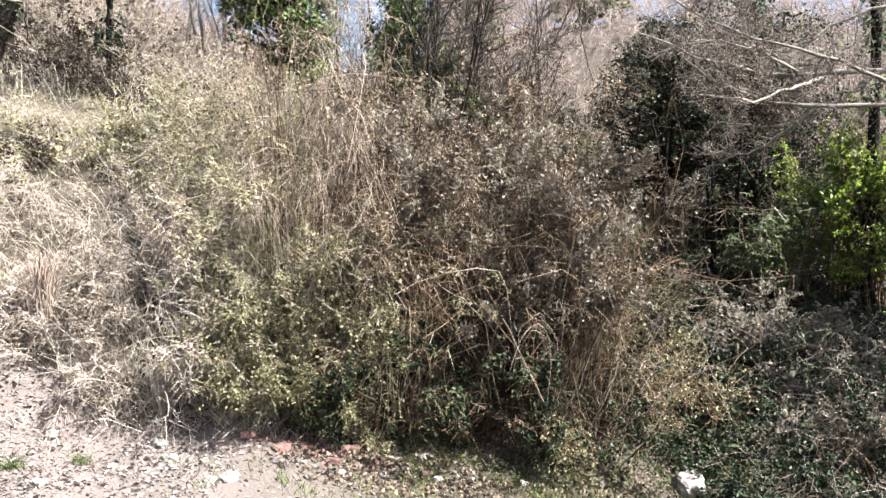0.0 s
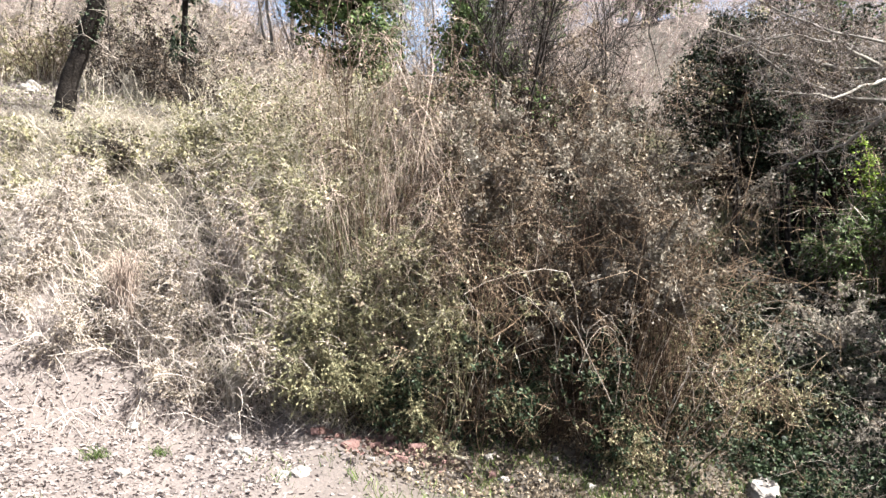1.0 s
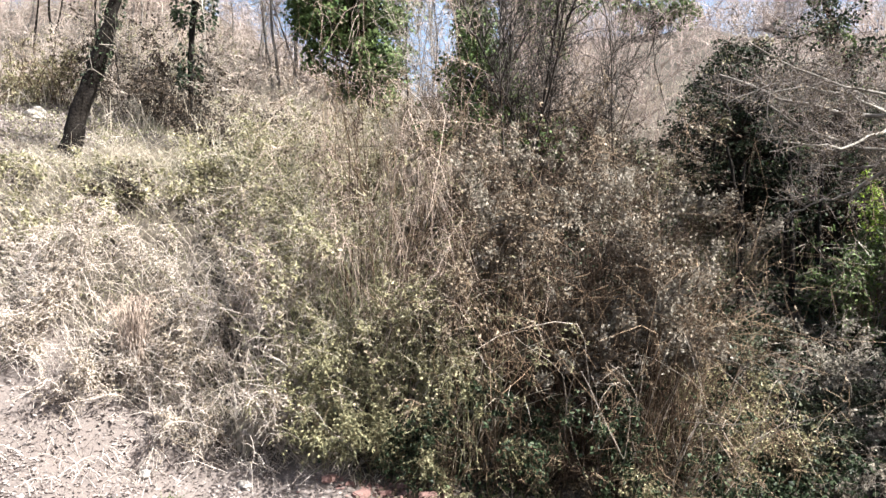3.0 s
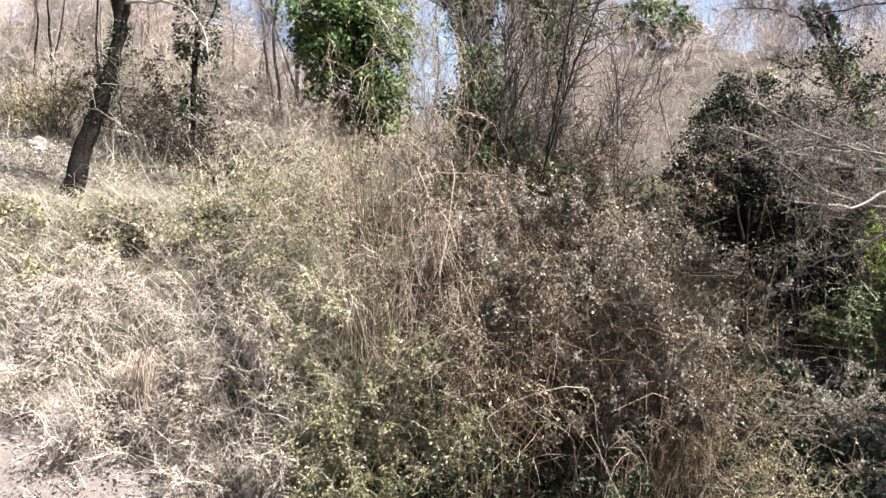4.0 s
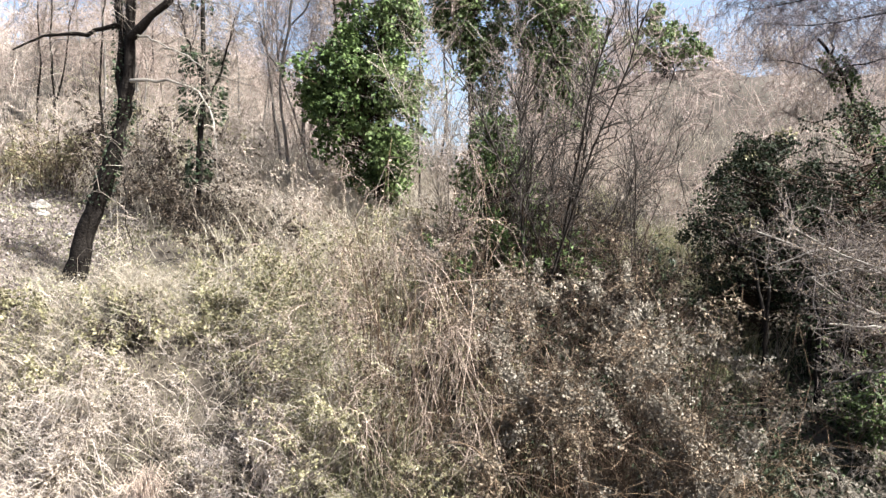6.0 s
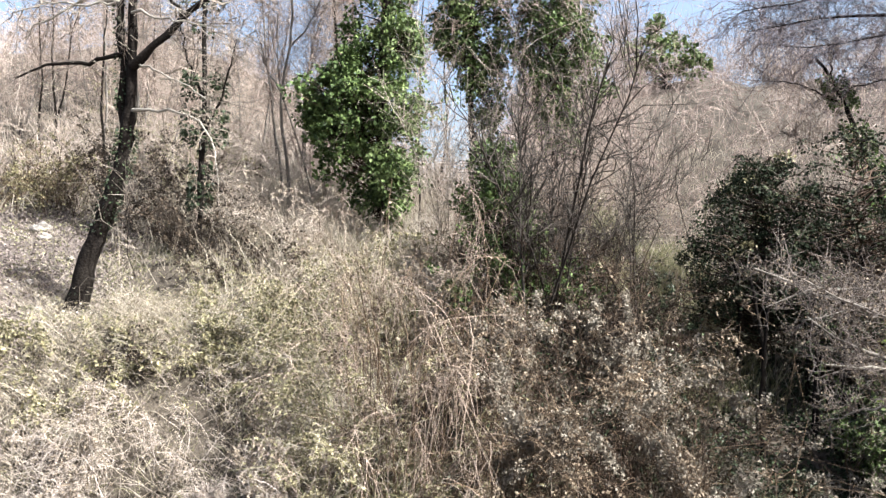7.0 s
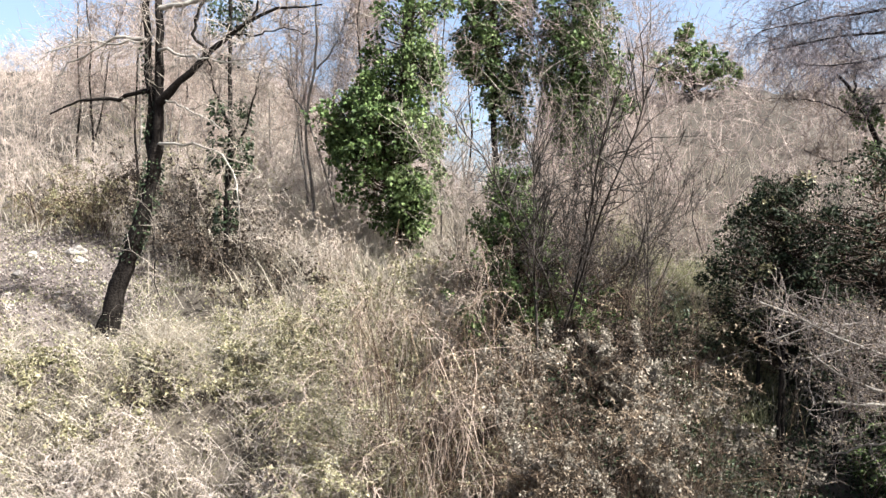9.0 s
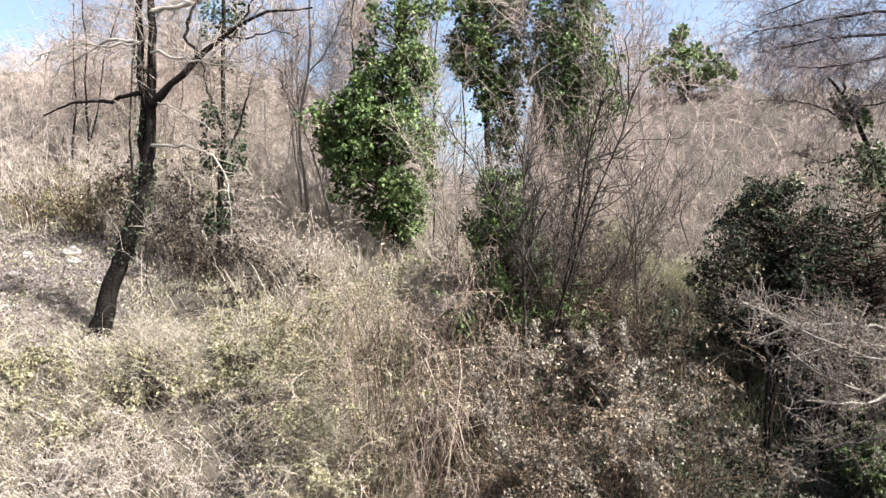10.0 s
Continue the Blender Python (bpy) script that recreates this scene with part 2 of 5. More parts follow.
def arching(base, h, reach, az, droop, rng, k=8, wob=0.05, power=1.5):
    """Stems that rise from base, lean along az and bow over."""
    s = np.linspace(0, 1, k)[None]
    z = h[:, None] * ((1 + droop[:, None]) * s - droop[:, None] * s ** 2.2)
    r = reach[:, None] * s ** power
    p = np.stack([base[:, 0:1] + r * np.cos(az)[:, None], base[:, 1:2] + r * np.sin(az)[:, None], base[:, 2:3] + z], -1)
    n = len(p)
    bend = np.zeros_like(p)
    for waves in (0.6, 1.3):
        phase = rng.uniform(0, 2 * np.pi, (n, 1, 3))
        bend += np.sin(2 * np.pi * waves * (0.7 + 0.6 * rng.random((n, 1, 1))) * s[..., None] + phase) * rng.normal(size=(n, 1, 3)) / waves
    return p + bend * wob * 1.4 * s[..., None] + np.cumsum(rng.normal(size=p.shape) * wob * 0.2, axis=1) * s[..., None]


def rounded(paths, m=13):
    """The same stems with more points, laid on smooth curves."""
    k = paths.shape[1]
    s = np.linspace(0, k - 1.0001, m)
    i, f = s.astype(int), (s % 1)[None, :, None]
    a, b, c, d = paths[:, np.maximum(i - 1, 0)], paths[:, i], paths[:, i + 1], paths[:, np.minimum(i + 2, k - 1)]
    return 0.5 * (2 * b + (c - a) * f + (2 * a - 5 * b + 4 * c - d) * f ** 2 + (3 * b - a - 3 * c + d) * f ** 3)


def side_twigs(paths, n, length, rng, k=4, low=0.15, spread=0.9, sag=0.0, lift=0.1):
    idx = rng.integers(0, len(paths), n)
    p, t = along(paths, idx, low + (1 - low) * rng.random(n))
    way = unit(t * 0.6 + rng.normal(size=(n, 3)) * spread + np.array([0, 0, lift]))
    ln = length * (0.4 + 0.9 * rng.random(n))
    s = np.linspace(0, 1, k)[None, :, None]
    out = p[:, None] + way[:, None] * ln[:, None, None] * s
    out[:, :, 2] -= sag * ln[:, None] * s[..., 0] ** 2
    return out + np.cumsum(rng.normal(size=out.shape), axis=1) * (0.04 if k < 5 else 0.12) * length * s


def taper(n, k, r0, r1, rng):
    f = np.linspace(1, 0, k)[None]
    return (r1 + (r0 - r1) * f) * (0.65 + 0.7 * rng.random((n, 1)))


# ---------------------------------------------------------------- the ground
def spread_lines(inner, outer_low, outer_high):
    lo = inner[0] - np.geomspace(0.4, inner[0] - outer_low, 22)[::-1]
    hi = inner[-1] + np.geomspace(0.4, outer_high - inner[-1], 22)
    return np.concatenate([lo, inner, hi])


gx = spread_lines(np.arange(-16, 14.01, 0.2), -900, 900)
gy = spread_lines(np.arange(2, 26.01, 0.2), -900, 1500)
GX, GY = np.meshgrid(gx, gy)
gz = height(GX, GY)
nx, ny = len(gx), len(gy)
q = (np.arange(ny - 1)[:, None] * nx + np.arange(nx - 1)[None]).ravel()
ground = new("ground", mesh_of("ground", np.stack([GX, GY, gz], -1).reshape(-1, 3), np.stack([q, q + 1, q + nx + 1, q + nx], 1), M_SOIL, True))
edge = 8.4 - 0.5 * step(-1.5, 1, GX)
open_foot = step(0.25, -0.25, GY - edge + 0.25 * np.sin(3.1 * GX) + 0.15 * np.sin(7 * GX + 2 * GY)) * (1 - 0.95 * step(-2.8, 0.4, GX))
open_slope = step(-7.8, -9.2, GX + 0.3 * np.sin(2 * GY)) * step(9.5, 11, GY) * step(16.5, 15, GY)
me_bare = ground.data.attributes.new("bare_earth", "FLOAT", "POINT")
me_bare.data.foreach_set("value", np.clip(open_foot + 0.9 * open_slope, 0, 1).astype(np.float32).ravel())
tagged(ground, "dry earth bank and hillside under brush and litter", "ground", kind="structure")


def on_ground(n, x0, x1, y0, y1, rng, keep=None):
    x, y = rng.uniform(x0, x1, n), rng.uniform(y0, y1, n)
    if keep is not None:
        ok = rng.random(n) < keep(x, y)
        x, y = x[ok], y[ok]
    return np.stack([x, y, height(x, y)], -1)


# ---------------------------------------------------------------- bushes
def hollows(p):
    """A lumpy field drawn out along y: where it is low the thicket is open and dark."""
    return clumped(np.asarray(p) * np.array([1.0, 0.3, 1.0]) + 11.0, 0.55)


def bush(name, label, x, y, rx, ry, h, seed, stem_mat, leaf_mat=None, stems=60, twigs=500, n_leaves=1500, leaf=0.045, droop=0.8,
         reach=0.9, twig=0.27, thick=0.0048, face=-1.2, category="bush", group="", twig_mat=None, sag=0.3, low=0.05, canes=8, cane_mat=None, wild=1.0, gap=-0.12, leaf_gap=None, hollow=-2.0, plume=0):
    """A thicket of bowed stems with side twigs and small leaves. face: how far the stems lean towards -y (down the bank)."""
    rng = np.random.default_rng(seed)
    stems = int(stems * 0.6)
    z0 = float(height(x, y))
    ob = thing(name, x, y, z0, label, category, group)
    a, r = rng.uniform(0, 2 * np.pi, stems), np.sqrt(rng.random(stems))
    bx, by = rx * r * np.cos(a), ry * r * np.sin(a)
    base = np.stack([bx, by, height(x + bx, y + by) - z0 - 0.05], -1)
    hh = h * (0.55 + 0.6 * rng.random(stems)) * (1.05 - 0.35 * r)
    az = np.arctan2(by / ry + face + rng.normal(size=stems) * 1.1, bx / rx + rng.normal(size=stems) * 1.3)
    path = arching(base, hh, reach * h * (0.3 + 0.8 * rng.random(stems)), az, droop * (0.5 + rng.random(stems)), rng, 7, (0.02 + 0.03 * h) * wild, 0.85 if wild > 1.5 else 1.5)
    ok = clumped(path[:, 4] + np.array([x, y, z0]), 0.9) + rng.normal(size=stems) * 0.3 > -0.35
    path = path[ok]
    path = path[np.argsort(path[:, :, 2].max(axis=1))]
    stems = len(path)
    big = min(canes, stems)
    rad = taper(stems, 7, thick, thick * 0.4, rng)
    for i in range(big):
        v, f = tubes(rounded(path[i:i + 1]), taper(1, 13, thick * 1.4, thick * 0.5, rng), 4)
        part("cane", mesh_of("cane", v, f, cane_mat or stem_mat), ob)
    v, f = tubes(path[big:], rad[big:])
    part("tangle", mesh_of("tangle", v, f, stem_mat), ob, kind="stuff")
    k = 6 if category == "vine" else 3 if y < 9.35 and category != "ivy" else 2
    tw = side_twigs(path, int(twigs * 0.85), twig, rng, k, low, 1.0, sag)
    here = np.array([x, y, z0])
    tw = tw[(gathered(tw[:, 1] + here) + rng.normal(size=len(tw)) * 0.12 > gap) & (hollows(tw[:, 1] + here) > hollow)]
    v, f = tubes(tw, taper(len(tw), k, thick * 0.72, thick * 0.36, rng))
    part("brush", mesh_of("brush", v, f, twig_mat or stem_mat), ob, kind="stuff")
    if leaf_mat and n_leaves:
        n = int(n_leaves * 1.9)
        p, t = along(tw, rng.integers(0, len(tw), n), rng.random(n))
        ok = gathered(p + here) + rng.normal(size=n) * 0.15 > (gap + 0.08 if leaf_gap is None else leaf_gap)
        p, t = p[ok], t[ok]
        if plume:
            q, tq = along(path, rng.integers(0, stems, plume), 0.62 + 0.38 * rng.random(plume) ** 0.8)
            ok = (clumped(q + here, 0.26) + 0.15 * rng.normal(size=plume) > 0.1) & (hollows(q + here) > hollow)
            p, t = np.concatenate([p, q[ok] + rng.normal(size=(int(ok.sum()), 3)) * 0.035]), np.concatenate([t, tq[ok]])
        v, f = leaves(p, t * 0.3 + rng.normal(size=p.shape) + np.array([0, -0.2, -0.1]), 1.12 * leaf * (0.4 + rng.random(len(p))), rng, 0.62)
        part("foliage", mesh_of("foliage", v, f, leaf_mat), ob, kind="stuff")
    return ob


def bushes(rows, **common):
    for row in rows:
        x, y, rx, ry, h, seed = row
        bush(x=x, y=y, rx=rx, ry=ry, h=h, seed=seed, **common)


# the thicket on the bank, from the pale side to the brown one
bushes([(-4.3, 9.4, 0.9, 0.5, 1.5, 1), (-3.5, 9.2, 0.8, 0.4, 1.7, 2), (-5.6, 9.3, 1.0, 0.6, 1.0, 3), (-4.0, 10.2, 1.0, 0.7, 1.2, 4), (-5.2, 8.5, 0.7, 0.3, 0.9, 7), (-3.6, 8.6, 0.6, 0.3, 1.1, 9), (-6.6, 8.9, 0.8, 0.35, 0.6, 10), (-4.4, 8.5, 0.6, 0.25, 0.9, 5), (-6.1, 8.2, 0.6, 0.25, 0.6, 6)],
       name="bramble_bush", label="pale grey dry bramble thicket with faded leaves on the bank", stem_mat=M_PALE, twig_mat=M_PALE, leaf_mat=M_DRYLEAF,
       stems=130, twigs=2700, n_leaves=2000, leaf=0.038, hollow=-0.4, wild=1.7, reach=0.75, group="brambles on the bank")
bushes([(-2.6, 9.0, 0.8, 0.5, 2.4, 11), (-1.7, 9.05, 0.8, 0.45, 2.7, 12), (-2.5, 9.8, 0.9, 0.5, 3.2, 13), (-0.8, 9.05, 0.7, 0.45, 2.6, 14)],
       name="broom_bush", label="olive green broom bush with thin arching shoots on the bank", stem_mat=M_STRAW_GREEN, twig_mat=M_STRAW, leaf_mat=M_OLIVE,
       stems=140, twigs=2700, n_leaves=4600, leaf=0.042, hollow=-0.4, face=-0.7, reach=0.6, cane_mat=M_STRAW, group="olive bushes on the bank")
# the tall wall of brambles over the foot of the bank;
# its umber stems are darkened to paint the shade inside
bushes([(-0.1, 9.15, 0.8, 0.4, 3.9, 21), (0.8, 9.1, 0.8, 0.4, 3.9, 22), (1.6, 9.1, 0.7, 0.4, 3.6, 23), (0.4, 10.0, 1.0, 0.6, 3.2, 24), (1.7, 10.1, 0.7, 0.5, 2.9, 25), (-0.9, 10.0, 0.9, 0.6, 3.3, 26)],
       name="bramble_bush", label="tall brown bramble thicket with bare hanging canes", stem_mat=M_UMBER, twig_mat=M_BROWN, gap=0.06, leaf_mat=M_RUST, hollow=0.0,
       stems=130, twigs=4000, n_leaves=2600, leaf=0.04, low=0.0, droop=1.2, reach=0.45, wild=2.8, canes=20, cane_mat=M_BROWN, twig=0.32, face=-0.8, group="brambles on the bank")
bushes([(1.8, 8.95, 0.5, 0.35, 2.7, 27), (1.2, 8.9, 0.5, 0.35, 2.9, 28)],
       name="bramble_bush", label="reddish brown bramble canes sweeping down to the gully", stem_mat=M_BROWN, twig_mat=M_BROWN, gap=0.05, leaf_mat=M_RUST, n_leaves=500, leaf=0.04,
       stems=110, twigs=2400, droop=1.6, reach=0.7, wild=2.2, canes=20, cane_mat=M_GREY, twig=0.34, face=-0.5, group="brambles on the bank")
bushes([(-1.6, 10.3, 0.8, 0.5, 3.2, 32), (-2.2, 10.3, 0.7, 0.5, 3.0, 33), (-2.0, 11.8, 1.0, 0.7, 1.7, 35)],
       name="vine_tangle", label="pinkish beige tangle of dry climbing vines over bushes", stem_mat=M_BROWN, twig_mat=M_PINK, leaf_mat=M_RUST,
       stems=120, twigs=1900, n_leaves=1000, leaf=0.045, droop=1.7, reach=0.6, canes=10, wild=2.0, gap=0.05, hollow=-0.1, group="vine tangles")
bushes([(-3.1, 10.5, 0.9, 0.6, 1.9, 31), (-3.7, 11.5, 1.0, 0.7, 1.6, 34), (-2.9, 11.9, 0.9, 0.6, 1.5, 39)],
       name="broom_bush", label="olive and straw coloured broom on the upper bank", stem_mat=M_STRAW_GREEN, twig_mat=M_STRAW, leaf_mat=M_OLIVE,
       stems=110, twigs=2000, n_leaves=2600, leaf=0.04, droop=1.0, reach=0.6, canes=8, wild=1.8, group="olive bushes on the bank")
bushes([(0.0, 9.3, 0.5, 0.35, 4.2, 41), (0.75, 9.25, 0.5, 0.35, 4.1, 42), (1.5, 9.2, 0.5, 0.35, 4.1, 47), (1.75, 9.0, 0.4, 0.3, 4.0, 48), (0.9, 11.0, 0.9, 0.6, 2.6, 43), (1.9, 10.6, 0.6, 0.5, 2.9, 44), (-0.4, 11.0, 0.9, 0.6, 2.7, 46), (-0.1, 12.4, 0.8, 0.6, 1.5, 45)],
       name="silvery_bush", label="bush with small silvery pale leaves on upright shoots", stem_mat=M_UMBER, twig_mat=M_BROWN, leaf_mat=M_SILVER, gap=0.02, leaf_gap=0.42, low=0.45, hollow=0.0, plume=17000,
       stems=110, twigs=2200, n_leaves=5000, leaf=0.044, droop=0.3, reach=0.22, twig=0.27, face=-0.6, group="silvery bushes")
bushes([(-2.2, 9.45, 0.4, 0.25, 4.0, 36), (-1.75, 9.4, 0.3, 0.25, 3.6, 38)],
       name="hanging_vine", label="curtain of long pale dry vine strands hanging over the bank", stem_mat=M_BROWN, twig_mat=M_VINE, cane_mat=M_VINE, leaf_mat=M_RUST, n_leaves=400, leaf=0.04,
       stems=60, twigs=1300, droop=2.6, reach=0.5, face=-1.2, canes=18, thick=0.0046, wild=2.0, sag=1.0, twig=0.42, low=0.35, gap=0.06, category="vine", group="hanging vines")
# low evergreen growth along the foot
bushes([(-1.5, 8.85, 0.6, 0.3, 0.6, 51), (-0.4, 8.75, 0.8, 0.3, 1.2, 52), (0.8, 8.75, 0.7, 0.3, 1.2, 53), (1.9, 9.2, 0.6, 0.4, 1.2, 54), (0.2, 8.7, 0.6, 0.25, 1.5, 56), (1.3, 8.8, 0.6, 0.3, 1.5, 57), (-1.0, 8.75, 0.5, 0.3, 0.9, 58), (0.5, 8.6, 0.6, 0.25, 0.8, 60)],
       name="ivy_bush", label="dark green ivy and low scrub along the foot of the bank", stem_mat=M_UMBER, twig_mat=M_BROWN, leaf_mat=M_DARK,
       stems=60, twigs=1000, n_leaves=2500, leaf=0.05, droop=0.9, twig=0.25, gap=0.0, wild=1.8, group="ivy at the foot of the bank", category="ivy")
bushes([(-2.5, 8.75, 0.5, 0.25, 1.3, 66), (-1.6, 8.7, 0.5, 0.25, 1.3, 67), (-0.6, 8.65, 0.5, 0.25, 1.0, 68)],
       name="scrub_bush", label="low olive scrub at the foot of the thicket", stem_mat=M_BROWN, twig_mat=M_STRAW_GREEN, leaf_mat=M_OLIVE,
       stems=80, twigs=1300, n_leaves=3000, leaf=0.036, droop=0.8, wild=1.8, group="scrub at the foot of the bank")
bushes([(1.2, 8.75, 0.5, 0.25, 0.6, 64), (-0.2, 8.65, 0.5, 0.25, 0.55, 65), (2.4, 9.7, 0.6, 0.4, 1.3, 61), (3.5, 10.3, 0.7, 0.4, 1.0, 62), (2.8, 10.5, 0.6, 0.5, 1.1, 63)],
       name="scrub_bush", label="olive and brown scrub with small leaves beside the gully", stem_mat=M_BROWN, twig_mat=M_BROWN, leaf_mat=M_OLIVE,
       stems=90, twigs=1700, n_leaves=2600, leaf=0.036, droop=1.0, wild=1.6, gap=0.02, group="scrub by the gully")
# ivy over the gully floor, its leaf colour darkened to carry the shade
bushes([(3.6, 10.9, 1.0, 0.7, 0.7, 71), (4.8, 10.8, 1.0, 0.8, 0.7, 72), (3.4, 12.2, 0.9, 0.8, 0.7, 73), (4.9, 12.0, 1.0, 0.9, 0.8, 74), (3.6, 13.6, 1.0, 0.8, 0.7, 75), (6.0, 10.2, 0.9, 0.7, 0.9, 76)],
       name="ivy_bush", label="glossy ivy darkened for shade over the gully floor", stem_mat=M_DIM, twig_mat=M_GREY, leaf_mat=M_GULLY,
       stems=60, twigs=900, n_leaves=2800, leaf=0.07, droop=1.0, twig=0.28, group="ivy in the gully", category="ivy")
# ivy mounds; the two tallest are raised to throw shade towards the gully
bushes([(4.5, 8.2, 0.7, 0.5, 0.9, 81), (5.5, 8.8, 0.8, 0.6, 2.0, 82), (3.9, 7.6, 0.5, 0.4, 0.6, 83), (4.9, 7.3, 0.7, 0.5, 0.8, 84), (6.2, 9.3, 0.8, 0.6, 2.4, 85)],
       name="ivy_bush", label="mound of ivy and dry twigs at the edge of the clearing", stem_mat=M_BROWN, twig_mat=M_GREY, leaf_mat=M_DARK, gap=0.05,
       stems=60, twigs=1500, n_leaves=3200, leaf=0.048, droop=0.9, twig=0.28, group="ivy mounds", category="ivy")
# sunlit scrub on the far side of the gully
bushes([(5.5, 9.7, 0.7, 0.4, 1.1, 86), (6.3, 9.4, 0.7, 0.4, 1.5, 87), (6.2, 10.5, 0.8, 0.5, 1.3, 88), (5.2, 10.6, 0.7, 0.5, 0.8, 89), (7.0, 10.2, 0.8, 0.5, 1.7, 90)],
       name="scrub_bush", label="greyish green scrub with pale twigs beside the gully", stem_mat=M_GREY, twig_mat=M_GREY, leaf_mat=M_SILVER,
       stems=70, twigs=1300, n_leaves=900, leaf=0.055, droop=1.0, group="scrub by the gully")
bushes([(5.8, 12.3, 0.6, 0.4, 0.8, 78), (5.5, 13.1, 0.6, 0.4, 0.8, 80), (6.5, 12.0, 0.6, 0.4, 1.0, 91)],
       name="scrub_bush", label="low greyish scrub catching the sun on the gully floor", stem_mat=M_GREY, twig_mat=M_GREY, leaf_mat=M_SILVER, gap=0.02,
       stems=60, twigs=900, n_leaves=1500, leaf=0.055, droop=0.9, wild=1.6, group="scrub on the gully floor")
# green bushes beyond the gully
bushes([(7.3, 14.0, 0.5, 0.5, 3.6, 95), (8.3, 13.9, 0.5, 0.5, 3.9, 96), (7.9, 13.2, 0.4, 0.4, 2.4, 93)],
       name="laurel_bush", label="bright green leafy laurel bush in the sun", stem_mat=M_BROWN, twig_mat=M_BROWN, leaf_mat=M_BRIGHT,
       stems=80, twigs=1500, n_leaves=5600, leaf=0.058, droop=0.2, reach=0.25, twig=0.4, thick=0.010, low=0.3, gap=0.02, group="laurels")


bushes([(6.2, 13.9, 0.5, 0.4, 2.4, 97), (6.7, 14.4, 0.5, 0.4, 2.8, 98)],
       name="ivy_bush", label="upright thicket of glossy ivy beyond the gully", stem_mat=M_BROWN, twig_mat=M_GREY, leaf_mat=M_IVY_LIGHT,
       stems=70, twigs=1500, n_leaves=3600, leaf=0.06, droop=0.3, reach=0.35, twig=0.35, thick=0.009, low=0.0, category="ivy", group="ivy beyond the gully")


# shrubs scattered over the slope and the hill
SHRUBS = {
    "dry": dict(name="dry_shrub", label="low dry beige shrub on the grassy slope", stem_mat=M_PALE, twig_mat=M_HAZY, leaf_mat=M_DRYLEAF, n_leaves=600, leaf=0.05, group="dry shrubs"),
    "dark": dict(name="dry_shrub", label="dark brown tangle of bare twigs on the slope", stem_mat=M_DIM, twig_mat=M_DIM, twigs=1200, leaf_mat=M_DEADLEAF, n_leaves=1200, leaf=0.06, group="dark shrubs"),
    "olive": dict(name="green_shrub", label="olive green shrub on the dry slope", stem_mat=M_STRAW_GREEN, twig_mat=M_STRAW, leaf_mat=M_OLIVE, n_leaves=1400, leaf=0.055, group="olive shrubs"),
    "moss": dict(name="green_shrub", label="dark olive green shrub with brown twigs on the slope", stem_mat=M_UMBER, twig_mat=M_BROWN, leaf_mat=M_OLIVE, n_leaves=1500, leaf=0.05, gap=0.0, group="olive shrubs"),
    "silver": dict(name="silvery_bush", label="pale bush with small silvery leaves by the gully", stem_mat=M_DIM, twig_mat=M_BROWN, gap=0.05, leaf_mat=M_SILVER, n_leaves=1500, leaf=0.06, group="silvery bushes"),
    # darker leaves than the ivy sort, to paint in the shade of the gully
    "gully": dict(name="ivy_bush", label="low ivy darkened for shade at the edge of the gully", stem_mat=M_DIM, twig_mat=M_UMBER, leaf_mat=M_DARK, n_leaves=1300, leaf=0.06, group="ivy shrubs", category="ivy"),
    "ivy": dict(name="ivy_bush", label="dark ivy-covered shrub at the edge of the gully", stem_mat=M_BROWN, twig_mat=M_BROWN, leaf_mat=M_IVY, n_leaves=1500, leaf=0.075, group="ivy shrubs", category="ivy"),
}


def shrub(sort, x, y, r, h, seed, **more):
    bush(x=x, y=y, rx=r, ry=r * 0.8, h=h, seed=seed, **{**dict(stems=60, twigs=900, droop=0.7, twig=0.3, face=-0.4, canes=5), **SHRUBS[sort], **more})


